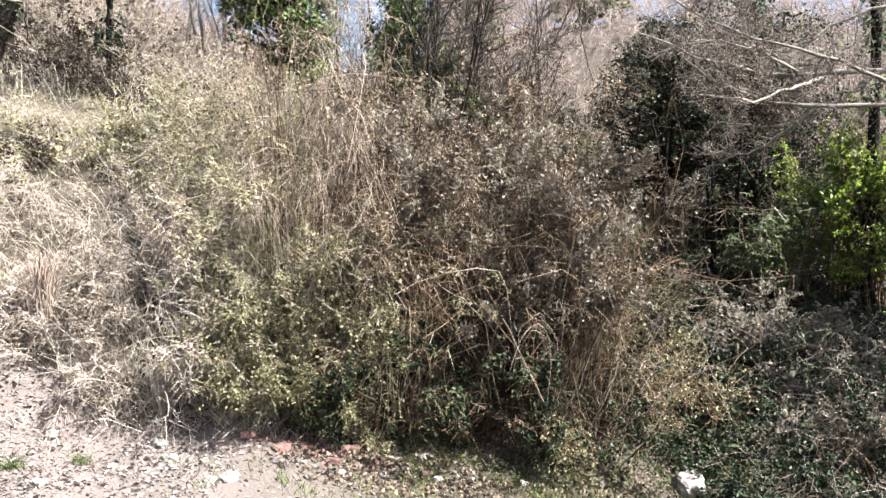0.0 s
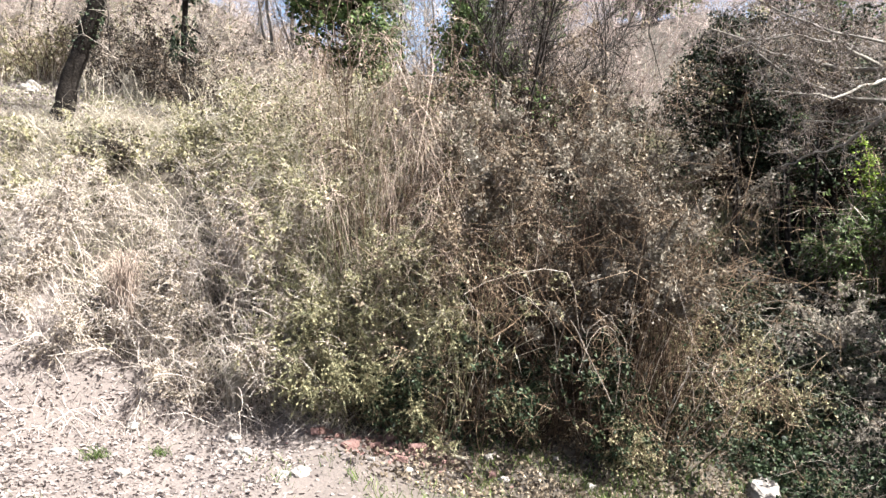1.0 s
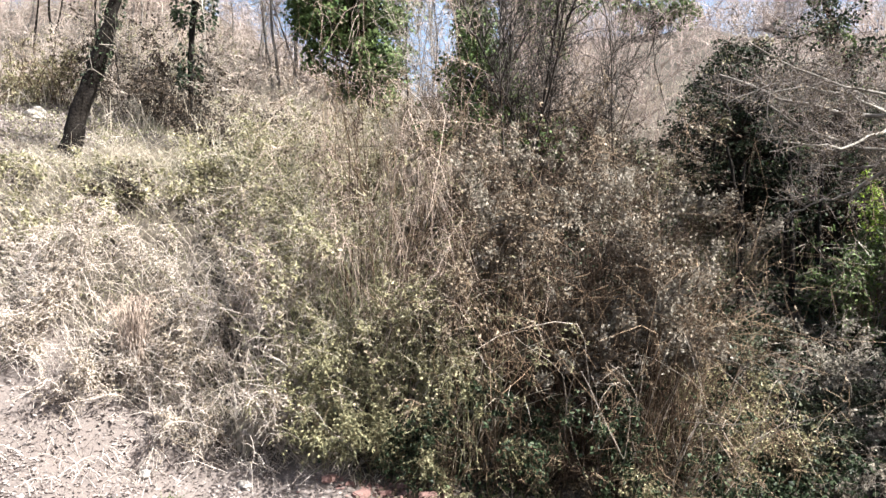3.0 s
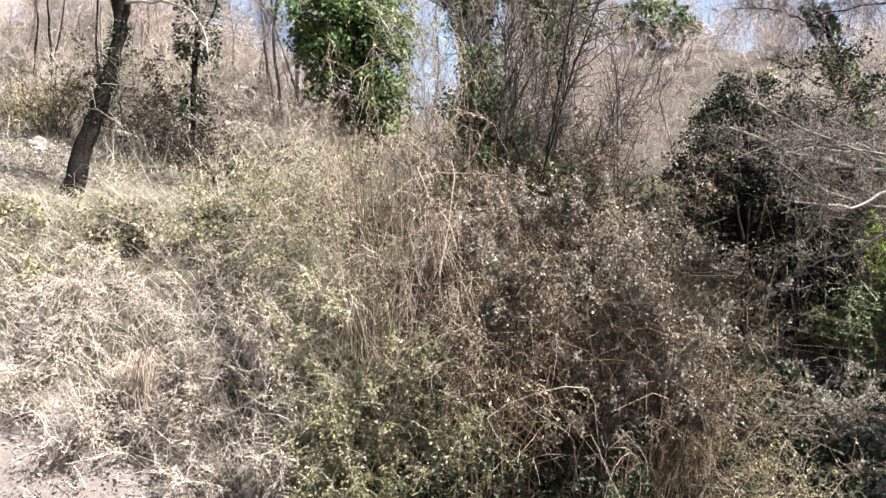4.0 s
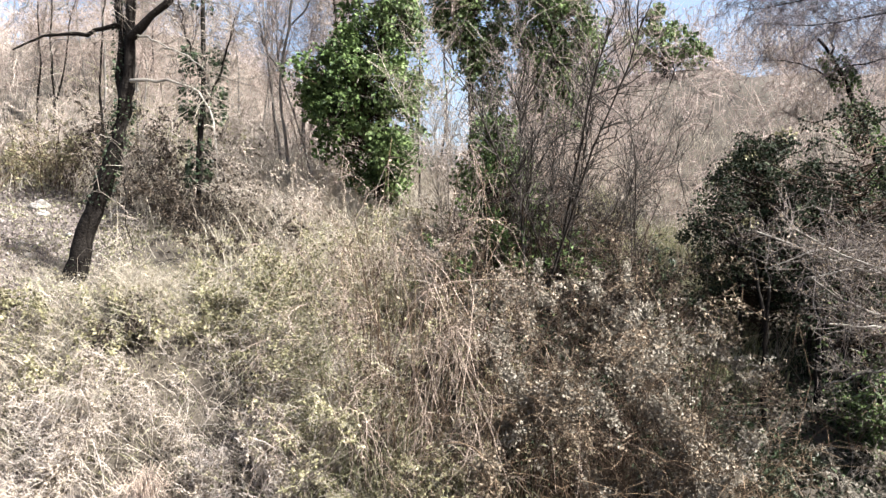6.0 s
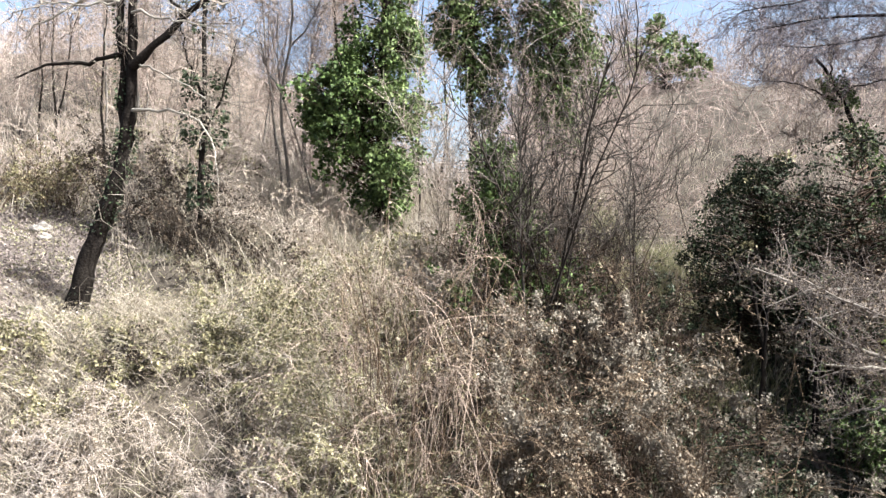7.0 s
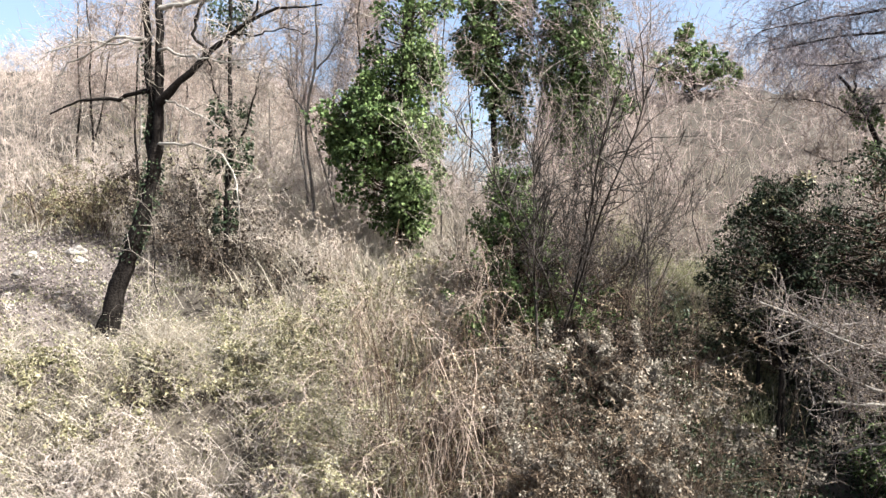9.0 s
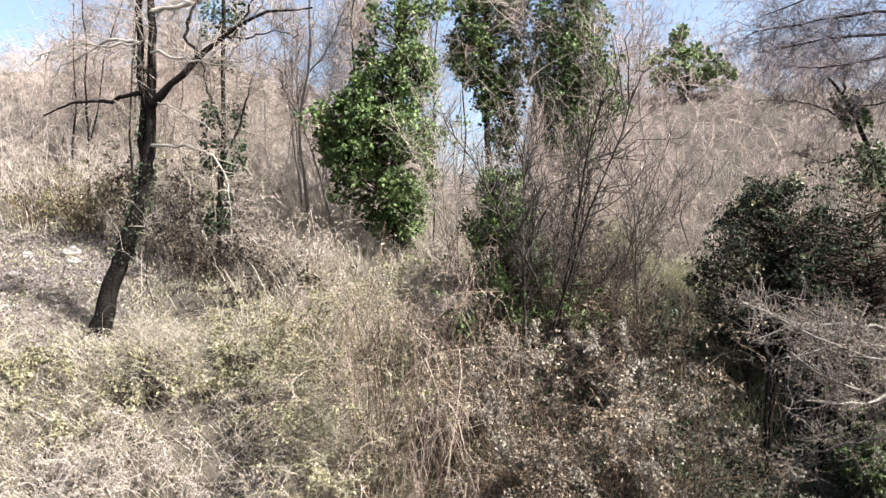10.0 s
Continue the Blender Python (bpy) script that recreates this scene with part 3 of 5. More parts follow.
for i, row in enumerate([("moss", -12.6, 16.6, 0.9, 1.7), ("moss", -11.7, 16.4, 0.8, 1.6), ("moss", -13.6, 17.2, 0.9, 1.7), ("dark", -9.0, 16.0, 0.9, 2.2), ("dark", -8.2, 15.8, 0.9, 2.1), ("dark", -7.3, 14.8, 0.8, 1.7), ("dark", -7.8, 14.8, 0.8, 1.6), ("dark", -6.8, 14.2, 0.9, 1.3),
                         ("dark", -6.2, 13.5, 0.8, 1.1), ("dark", -5.4, 13.2, 0.8, 1.0), ("dark", -10.0, 16.6, 0.8, 2.1), ("olive", -8.6, 17.4, 0.8, 2.4), ("olive", -6.9, 9.9, 0.9, 0.42), ("olive", -5.5, 10.8, 1.0, 0.5), ("olive", -4.7, 11.4, 0.8, 0.55), ("olive", -6.6, 10.5, 0.5, 0.4), ("dark", -6.4, 10.3, 0.35, 0.4),
                         ("olive", -8.2, 9.9, 0.6, 0.35), ("olive", -5.2, 12.0, 0.9, 0.5), ("olive", -4.4, 12.4, 0.9, 0.9), ("olive", -3.8, 13.4, 1.0, 1.1), ("olive", -3.2, 14.4, 0.7, 1.4), ("dry", -2.4, 13.8, 0.9, 1.3),
                         ("dry", -4.8, 15.0, 0.9, 1.5), ("dry", -5.8, 15.6, 0.9, 1.5), ("dry", -2.7, 15.8, 0.8, 1.6), ("dry", -6.6, 17.2, 1.0, 1.8), ("dry", -4.4, 12.9, 0.8, 1.0), ("dry", -1.6, 13.0, 0.8, 1.4), ("ivy", -1.0, 12.6, 0.7, 1.5), ("dark", -0.4, 12.6, 0.7, 1.7), ("dark", 0.5, 12.9, 0.8, 1.5), ("ivy", -0.6, 13.8, 0.7, 1.8), ("dry", -1.9, 14.6, 0.8, 1.2), ("dry", -1.2, 15.8, 0.8, 1.3),
                         ("dry", -9.6, 19.5, 1.2, 2.0), ("dry", -12.5, 20.5, 1.3, 2.0), ("dry", -7.4, 20.5, 1.2, 2.2), ("dry", -5.4, 19.6, 1.1, 2.0), ("dry", -14.5, 19.0, 1.3, 2.0), ("olive", -13.0, 22.5, 1.0, 2.6),
                         ("ivy", -0.2, 13.4, 0.6, 1.0), ("ivy", 0.3, 14.4, 0.6, 1.2), ("silver", 1.0, 12.3, 0.8, 1.3), ("silver", 1.7, 11.5, 0.7, 1.4), ("dark", 1.2, 13.4, 0.8, 1.3), ("dark", 2.0, 12.8, 0.7, 1.4), ("gully", 2.3, 11.6, 0.6, 0.9),
                         ("gully", 2.6, 13.2, 0.7, 1.0), ("gully", 1.9, 14.6, 0.9, 1.2), ("dark", 1.0, 15.8, 0.9, 1.4), ("dry", 2.6, 17.0, 1.0, 1.3), ("olive", 4.3, 18.2, 1.0, 1.5), ("dark", 0.2, 16.4, 0.9, 1.6),
                         ("dark", 6.4, 18.5, 1.1, 2.0), ("dark", 8.2, 17.0, 1.1, 2.2), ("dark", 9.5, 16.0, 1.1, 2.4), ("dry", 1.6, 19.6, 1.1, 2.0), ("dry", -0.9, 18.6, 1.0, 1.8),
                         ("dry", -3.6, 20.6, 1.2, 2.2), ("dry", 5.4, 20.8, 1.2, 2.0), ("dry", 8.0, 21.5, 1.3, 2.2), ("dry", 11.0, 19.5, 1.3, 2.4)]):
    far = row[2] > 16
    shrub(*row, 800 + i, **(dict(thick=0.009, twig=0.55, twigs=480) if far else {}))


# ---------------------------------------------------------------- trees
def limb(points, r0, r1, k=14, sides=7, wob=0.02, seed=0):
    """A smooth limb through the points."""
    rng = np.random.default_rng(seed)
    p = np.asarray(points, float)
    d = np.concatenate([[0], np.cumsum(np.linalg.norm(np.diff(p, axis=0), axis=1))])
    s = np.linspace(0, d[-1], k)
    out = np.stack([np.interp(s, d, p[:, i]) for i in range(3)], -1)
    for _ in range(2):
        out[1:-1] = 0.25 * out[:-2] + 0.5 * out[1:-1] + 0.25 * out[2:]
    out[1:-1] += rng.normal(size=(k - 2, 3)) * wob
    rad = r0 + (r1 - r0) * np.linspace(0, 1, k) ** 0.8
    rad = rad * (1 + 0.12 * rng.normal(size=k) * 0.6)
    return out[None], rad[None], sides


def limb_mesh(name, lb, mat):
    v, f = tubes(lb[0], lb[1], lb[2])
    return mesh_of(name, v, f, mat, True)


def twig_mesh(name, path_list, n1, l1, n2, l2, r1, rng, mat, sag=0.0, lift=0.15, low=0.2, fine=False):
    """Twigs on the limbs, and finer twigs on those."""
    paths = np.concatenate([np.stack([np.interp(np.linspace(0, 1, 10), np.linspace(0, 1, p.shape[1]), p[0, :, i]) for i in range(3)], -1)[None] for p in path_list])
    a = side_twigs(paths, n1, l1, rng, 6, low, 0.8, sag, lift)
    b = side_twigs(a, n2, l2, rng, 3 if fine else 2, 0.1, 0.9, sag, lift)
    va, fa = tubes(a, taper(n1, 6, r1, r1 * 0.4, rng))
    vb, fb = tubes(b, taper(n2, b.shape[1], r1 * 0.5, r1 * 0.22, rng))
    return mesh_of(name, np.concatenate([va, vb]), np.concatenate([fa, fb + len(va)]), mat), b


def tree(name, label, x, y, trunk, limbs, bark, seed, twigs=(60, 1.0, 500, 0.4, 0.012), twig_mat=None, limb_mats=None, sag=0.0, category="tree", group="", low=0.2, fine=False, buds=0):
    """trunk: (points, r0, r1); limbs: the same; points from the tree's foot."""
    rng = np.random.default_rng(seed)
    ob = thing(name, x, y, float(height(x, y)) - 0.05, label, category, group)
    lb = limb(*trunk, k=22, sides=10, wob=0.012, seed=seed)
    part("trunk", limb_mesh("trunk", lb, bark), ob)
    total = sum(math.dist(pts[0], pts[-1]) for pts, _, _ in limbs)
    for i, (pts, r0, r1) in enumerate(limbs):
        l2 = limb(pts, r0, r1, seed=seed + i + 1)
        lo = part("limb", limb_mesh("limb", l2, (limb_mats or {}).get(i, bark)), ob)
        if twigs:
            share = math.dist(pts[0], pts[-1]) / total
            me, tips = twig_mesh("brush", [l2[0]], max(3, int(twigs[0] * share)), twigs[1], max(8, int(twigs[2] * share)), twigs[3], twigs[4], rng, twig_mat or bark, sag, low=low, fine=fine)
            part("brush", me, lo, "fine bare twigs", "stuff")
            if buds:
                n = int(buds * share)
                p, t = along(tips, rng.integers(0, len(tips), n), rng.random(n))
                v, f = leaves(p, t + rng.normal(size=p.shape), 0.035 * (0.5 + rng.random(n)), rng)
                part("foliage", mesh_of("foliage", v, f, M_RUST), lo, "last faded leaves", "stuff")
    if twigs and not limbs:
        me, _ = twig_mesh("brush", [lb[0]], *twigs, rng, twig_mat or bark, sag, low=low, fine=fine)
        part("brush", me, ob, "fine bare twigs", "stuff")
    return ob


def trunk_ivy(ob, path, n, leaf, seed, r, mat):
    rng = np.random.default_rng(seed)
    p, t = along(path, np.zeros(n, int), rng.random(n))
    ok = clumped(p * 2.5, 0.8) > -0.2
    p = p[ok]
    out = unit(rng.normal(size=p.shape) * np.array([1, 1, 0.2]))
    v, f = leaves(p + out * r * (0.9 + 0.3 * rng.random((len(p), 1))), out + np.array([0, 0, -0.8]), leaf * (0.5 + rng.random(len(p))), rng, 0.8, 0.2)
    part("ivy", mesh_of("ivy", v, f, mat), ob, "dark ivy leaves clinging to the trunk", "stuff")


# the leaning tree on the slope
tx, ty = -7.92, 11.4
tz = float(height(tx, ty)) - 0.05


def rel(rows):
    return [(px - tx, py - ty, pz - tz) for px, py, pz in rows]


leaning = tree("leaning_tree", "leaning bare tree with dark bark on the dry slope", tx, ty,
     (rel([(-8.08, 11.4, tz - 0.1), (-8.03, 11.4, 4.78), (-7.8, 11.4, 5.59), (-7.57, 11.4, 6.22), (-7.29, 11.4, 7.0), (-7.19, 11.4, 7.76), (-7.13, 11.4, 8.15)]), 0.2, 0.115),
     [(rel([(-7.22, 11.4, 7.4), (-7.29, 11.42, 8.04), (-7.34, 11.45, 9.03), (-7.42, 11.45, 10.09), (-7.49, 11.45, 10.8), (-7.45, 11.5, 12.6)]), 0.085, 0.05),
      (rel([(-7.14, 11.4, 8.0), (-7.09, 11.4, 9.09), (-7.15, 11.4, 9.93), (-7.19, 11.4, 10.8), (-7.1, 11.35, 12.8)]), 0.1, 0.05),
      (rel([(-7.08, 11.36, 8.85), (-6.94, 11.3, 9.01), (-6.54, 11.2, 9.24), (-6.29, 11.2, 9.43), (-6.11, 11.2, 9.7), (-5.61, 11.2, 9.99), (-5.26, 11.2, 10.27), (-4.91, 11.2, 10.4), (-4.0, 11.2, 10.44)]), 0.085, 0.012),
      (rel([(-7.33, 11.42, 9.08), (-7.6, 11.4, 9.0), (-7.92, 11.4, 8.96), (-8.38, 11.4, 8.98), (-8.85, 11.4, 8.89), (-9.3, 11.4, 8.7)]), 0.05, 0.015),
      (rel([(-7.38, 11.42, 10.0), (-7.72, 11.4, 10.1), (-8.03, 11.4, 10.11), (-8.34, 11.4, 9.9), (-8.71, 11.4, 9.75), (-9.2, 11.4, 9.4)]), 0.042, 0.01),
      (rel([(-7.1, 11.36, 8.1), (-6.8, 11.25, 8.08), (-6.51, 11.2, 8.02), (-6.29, 11.2, 8.09), (-5.99, 11.2, 8.03), (-5.7, 11.2, 7.83), (-5.5, 11.2, 7.4), (-5.4, 11.15, 6.8)]), 0.034, 0.008),
      (rel([(-6.15, 11.2, 9.65), (-6.41, 11.2, 10.05), (-6.34, 11.2, 10.32), (-6.16, 11.2, 10.66), (-6.0, 11.2, 11.3)]), 0.035, 0.02),
      (rel([(-7.15, 11.38, 10.58), (-6.63, 11.3, 10.62), (-6.26, 11.3, 10.65), (-5.8, 11.25, 10.95)]), 0.055, 0.03),
      (rel([(-7.1, 11.36, 8.9), (-6.55, 11.2, 8.75), (-6.1, 11.1, 8.5), (-5.6, 11.05, 8.2)]), 0.022, 0.008),
      (rel([(-7.12, 11.36, 9.8), (-6.99, 11.25, 9.79), (-6.55, 11.2, 9.65), (-5.89, 11.2, 9.52), (-5.39, 11.2, 9.46)]), 0.032, 0.01),
      (rel([(-7.45, 11.42, 10.0), (-7.9, 11.35, 9.95), (-8.6, 11.3, 10.0), (-9.2, 11.2, 9.8)]), 0.026, 0.008),
      (rel([(-5.61, 11.2, 9.99), (-5.2, 11.15, 9.9), (-4.7, 11.1, 10.05), (-4.2, 11.1, 9.95)]), 0.02, 0.006),
      (rel([(-5.26, 11.2, 10.27), (-5.1, 11.2, 10.7), (-4.8, 11.15, 11.2)]), 0.022, 0.01),
      (rel([(-7.25, 11.4, 6.9), (-7.0, 11.2, 6.5), (-6.95, 11.1, 5.6), (-6.8, 11.1, 5.2)]), 0.018, 0.006)],
     M_BARK, 101, (150, 0.9, 1200, 0.4, 0.011), M_GREY, {4: M_LICHEN, 5: M_LICHEN, 7: M_LICHEN, 8: M_LICHEN, 9: M_LICHEN, 10: M_LICHEN})



def ivy_tree(name, label, x, y, trunk, profile, seed, n_clumps, per, leaf, mats, lean=(0, 0), group="", clump=0.28, category="tree", sprigs=300, lobes=(), mix_range=(0.65, 0.15), bark=None, sprig_mat=None, sunny=0.0):
    """A trunk wrapped in ivy: clumps of leaves round a column whose half width follows profile, rows of (z, radius)."""
    rng = np.random.default_rng(seed)
    ob = thing(name, x, y, float(height(x, y)) - 0.05, label, category, group)
    lb = limb(*trunk, k=18, sides=8, wob=0.03, seed=seed)
    part("trunk", limb_mesh("trunk", lb, bark or M_BARK), ob)
    zs, rs, cx = [p[0] for p in profile], [p[1] for p in profile], [p[2] if len(p) > 2 else 0.0 for p in profile]
    z = np.interp(rng.random(n_clumps), np.cumsum(np.interp(np.linspace(zs[0], zs[-1], 200), zs, rs)) / np.sum(np.interp(np.linspace(zs[0], zs[-1], 200), zs, rs)), np.linspace(zs[0], zs[-1], 200))
    a = rng.uniform(0, 2 * np.pi, n_clumps)
    lump = 1 + 0.22 * np.sin(3 * a + 2.1 * z) + 0.18 * np.sin(5 * a - 3.3 * z + 1) + 0.15 * np.sin(4.1 * z)
    r = np.interp(z, zs, rs) * lump * (0.45 + 0.6 * rng.random(n_clumps) ** 0.6)
    top = max(zs)
    mid = lean[0] * z / top + np.interp(z, zs, cx)
    c = np.stack([mid + r * np.cos(a), lean[1] * z / top + r * np.sin(a), z], -1)
    if lobes:
        pick = rng.random(n_clumps) < 0.45
        lob = np.array(lobes)[rng.integers(0, len(lobes), n_clumps)]
        ball = unit(rng.normal(size=(n_clumps, 3))) * (0.35 + 0.65 * rng.random((n_clumps, 1)) ** 0.5) * lob[:, 3:4]
        c = np.where(pick[:, None], lob[:, :3] + ball, c)
        z = c[:, 2]
        r = np.hypot(c[:, 0], c[:, 1])
    start = np.stack([lean[0] * z / top + np.interp(z, zs, cx), lean[1] * z / top * np.ones_like(r), z - 0.3 * r], -1)
    s = np.linspace(0, 1, 4)[None, :, None]
    tw = start[:, None] + (c - start)[:, None] * s + rng.normal(size=(n_clumps, 4, 3)) * 0.09
    v, f = tubes(tw, taper(n_clumps, 4, 0.018, 0.006, rng))
    part("framework", mesh_of("framework", v, f, M_UMBER), ob, kind="stuff")
    per_c = rng.integers(per // 2, per * 3 // 2, n_clumps)
    idx = np.repeat(np.arange(n_clumps), per_c)
    shell = unit(rng.normal(size=(len(idx), 3)) + np.array([0, 0, 0.45])) * (0.7 + 0.45 * rng.random((len(idx), 1)))
    p = c[idx] + shell * clump * (0.45 + 0.7 * rng.random(n_clumps))[idx][:, None] * np.array([0.85, 0.85, 0.6])
    keep = clumped(p + np.array([x, y, 0]), 0.33) + 0.2 * rng.normal(size=len(p)) > -0.3
    p, idx, shell = p[keep], idx[keep], shell[keep]
    out = np.stack([np.cos(a), np.sin(a), np.zeros_like(a)], -1)[idx]
    v, f = leaves(p, shell * 0.6 + out * 0.3 + rng.normal(size=p.shape) * 0.6 + np.array([0, 0, -0.5]), leaf * (0.55 + 0.9 * rng.random(len(p))), rng, 0.8, 0.18)
    if len(mats) == 1:
        part("foliage", mesh_of("foliage", v, f, mats[0]), ob, kind="stuff")
    else:
        # sunny paints sunlight in: the +x side gets more of the lighter leaves
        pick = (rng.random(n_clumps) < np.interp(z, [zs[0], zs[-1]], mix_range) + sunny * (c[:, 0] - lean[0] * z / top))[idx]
        for m, choose, lab in ((mats[0], ~pick, "dark ivy leaves"), (mats[1], pick, "lighter ivy leaves")):
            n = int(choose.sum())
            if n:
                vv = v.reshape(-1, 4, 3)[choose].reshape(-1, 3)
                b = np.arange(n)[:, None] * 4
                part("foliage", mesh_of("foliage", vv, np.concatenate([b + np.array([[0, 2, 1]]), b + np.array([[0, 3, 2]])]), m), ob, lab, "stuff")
    if sprigs:
        sp = side_twigs(tw, sprigs, 0.6, rng, 4, 0.7, 0.9, 0.0, 0.3)
        v, f = tubes(sp, taper(sprigs, 4, 0.007, 0.003, rng))
        part("brush", mesh_of("brush", v, f, sprig_mat or M_GREY), ob, kind="stuff")
    return ob


trunk_ivy(leaning, np.array([rel([(-8.0, 11.4, 4.9), (-7.57, 11.4, 6.22), (-7.29, 11.4, 7.0), (-7.18, 11.4, 7.8)])]), 600, 0.05, 150, 0.16, M_DARK)
trunk_ivy(leaning, np.array([rel([(-7.24, 11.4, 7.5), (-7.29, 11.42, 8.04), (-7.34, 11.45, 9.03), (-7.42, 11.45, 10.1)])]), 400, 0.05, 151, 0.085, M_DARK)
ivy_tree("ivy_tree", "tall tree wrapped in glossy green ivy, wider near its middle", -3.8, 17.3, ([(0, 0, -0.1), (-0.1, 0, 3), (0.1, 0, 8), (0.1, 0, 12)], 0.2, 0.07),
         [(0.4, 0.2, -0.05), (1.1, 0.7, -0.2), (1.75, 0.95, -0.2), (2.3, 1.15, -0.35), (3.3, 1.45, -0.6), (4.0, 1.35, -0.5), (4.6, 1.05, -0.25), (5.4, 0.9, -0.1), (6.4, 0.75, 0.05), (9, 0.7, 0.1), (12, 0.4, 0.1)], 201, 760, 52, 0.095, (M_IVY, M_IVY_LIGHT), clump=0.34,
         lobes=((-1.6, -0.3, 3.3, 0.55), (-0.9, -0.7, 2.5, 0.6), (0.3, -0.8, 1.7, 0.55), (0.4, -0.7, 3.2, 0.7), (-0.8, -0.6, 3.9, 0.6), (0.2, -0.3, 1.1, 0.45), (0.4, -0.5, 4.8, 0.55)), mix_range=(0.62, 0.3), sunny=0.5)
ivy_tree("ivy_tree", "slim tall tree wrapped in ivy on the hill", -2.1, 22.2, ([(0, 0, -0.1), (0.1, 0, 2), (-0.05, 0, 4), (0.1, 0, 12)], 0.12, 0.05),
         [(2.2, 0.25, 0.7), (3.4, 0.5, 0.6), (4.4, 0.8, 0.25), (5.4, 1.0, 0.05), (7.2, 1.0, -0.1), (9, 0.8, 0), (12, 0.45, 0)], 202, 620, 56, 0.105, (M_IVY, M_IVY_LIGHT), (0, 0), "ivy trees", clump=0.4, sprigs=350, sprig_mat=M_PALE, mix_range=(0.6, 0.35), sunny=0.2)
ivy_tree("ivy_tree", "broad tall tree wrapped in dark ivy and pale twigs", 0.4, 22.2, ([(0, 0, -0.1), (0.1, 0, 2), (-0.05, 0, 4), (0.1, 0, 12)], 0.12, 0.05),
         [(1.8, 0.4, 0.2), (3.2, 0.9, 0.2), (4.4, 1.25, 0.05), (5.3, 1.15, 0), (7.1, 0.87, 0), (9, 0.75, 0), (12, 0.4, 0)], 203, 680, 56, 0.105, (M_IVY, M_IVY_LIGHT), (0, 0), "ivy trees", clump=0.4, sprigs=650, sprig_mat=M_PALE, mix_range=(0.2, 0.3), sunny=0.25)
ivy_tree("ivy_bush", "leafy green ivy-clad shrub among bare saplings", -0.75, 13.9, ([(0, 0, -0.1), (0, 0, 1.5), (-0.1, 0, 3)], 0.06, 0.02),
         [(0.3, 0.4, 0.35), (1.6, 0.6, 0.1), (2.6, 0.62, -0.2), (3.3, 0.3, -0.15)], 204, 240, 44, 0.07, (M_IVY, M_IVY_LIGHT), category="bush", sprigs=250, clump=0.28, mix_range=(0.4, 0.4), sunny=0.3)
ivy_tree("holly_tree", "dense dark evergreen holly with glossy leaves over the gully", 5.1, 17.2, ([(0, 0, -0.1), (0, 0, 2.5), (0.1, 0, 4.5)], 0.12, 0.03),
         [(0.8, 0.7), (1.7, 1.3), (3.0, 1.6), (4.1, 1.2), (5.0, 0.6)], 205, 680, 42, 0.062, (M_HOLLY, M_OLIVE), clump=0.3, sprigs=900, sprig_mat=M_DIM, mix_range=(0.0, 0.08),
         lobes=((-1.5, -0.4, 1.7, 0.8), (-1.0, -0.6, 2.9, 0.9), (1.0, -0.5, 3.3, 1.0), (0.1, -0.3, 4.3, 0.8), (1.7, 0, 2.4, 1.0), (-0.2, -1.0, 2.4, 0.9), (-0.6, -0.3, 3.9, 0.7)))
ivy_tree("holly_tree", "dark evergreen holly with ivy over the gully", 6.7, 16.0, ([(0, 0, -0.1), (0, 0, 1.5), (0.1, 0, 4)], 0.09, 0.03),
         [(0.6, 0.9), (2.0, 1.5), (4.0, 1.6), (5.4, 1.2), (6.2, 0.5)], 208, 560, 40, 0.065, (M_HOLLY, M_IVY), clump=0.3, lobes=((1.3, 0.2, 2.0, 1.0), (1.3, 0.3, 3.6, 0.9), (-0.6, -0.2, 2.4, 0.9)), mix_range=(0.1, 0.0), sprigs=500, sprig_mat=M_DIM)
# two trees out of view, added only to throw shade over the gully
ivy_tree("ivy_tree", "unseen broad ivy-clad tree added to shade the gully", 10.9, 9.7, ([(0, 0, -0.1), (0.1, 0, 3), (0, 0, 7)], 0.2, 0.06),
         [(0.3, 0.9), (1.5, 1.5), (3.6, 1.9), (5.6, 1.6), (7.0, 0.7)], 209, 460, 40, 0.085, (M_DARK, M_IVY), clump=0.4, sprigs=500, sprig_mat=M_DIM, mix_range=(0.3, 0.4))
# the second added shade caster, kept low to spare the laurels
ivy_tree("ivy_tree", "unseen ivy-clad tree added to shade the gully", 9.3, 10.6, ([(0, 0, -0.1), (0.1, 0, 3), (0, 0, 6)], 0.16, 0.05),
         [(0.3, 0.8), (1.5, 1.2), (3.0, 1.2), (4.0, 0.9), (4.7, 0.4)], 210, 300, 40, 0.085, (M_DARK, M_IVY), clump=0.4, sprigs=300, sprig_mat=M_DIM, mix_range=(0.3, 0.4))
ivy_tree("ivy_tree", "distant ivy-covered tree on the ridge", 6.6, 38, ([(0, 0, -0.1), (-0.4, 0, 2.4), (-0.9, 0, 3.6)], 0.15, 0.05),
         [(0.6, 1.5), (1.4, 2.2), (2.0, 1.6), (2.6, 0.5), (3.6, 0.2)], 206, 150, 34, 0.20, (M_IVY_LIGHT,), (-0.6, 0), sprigs=100)


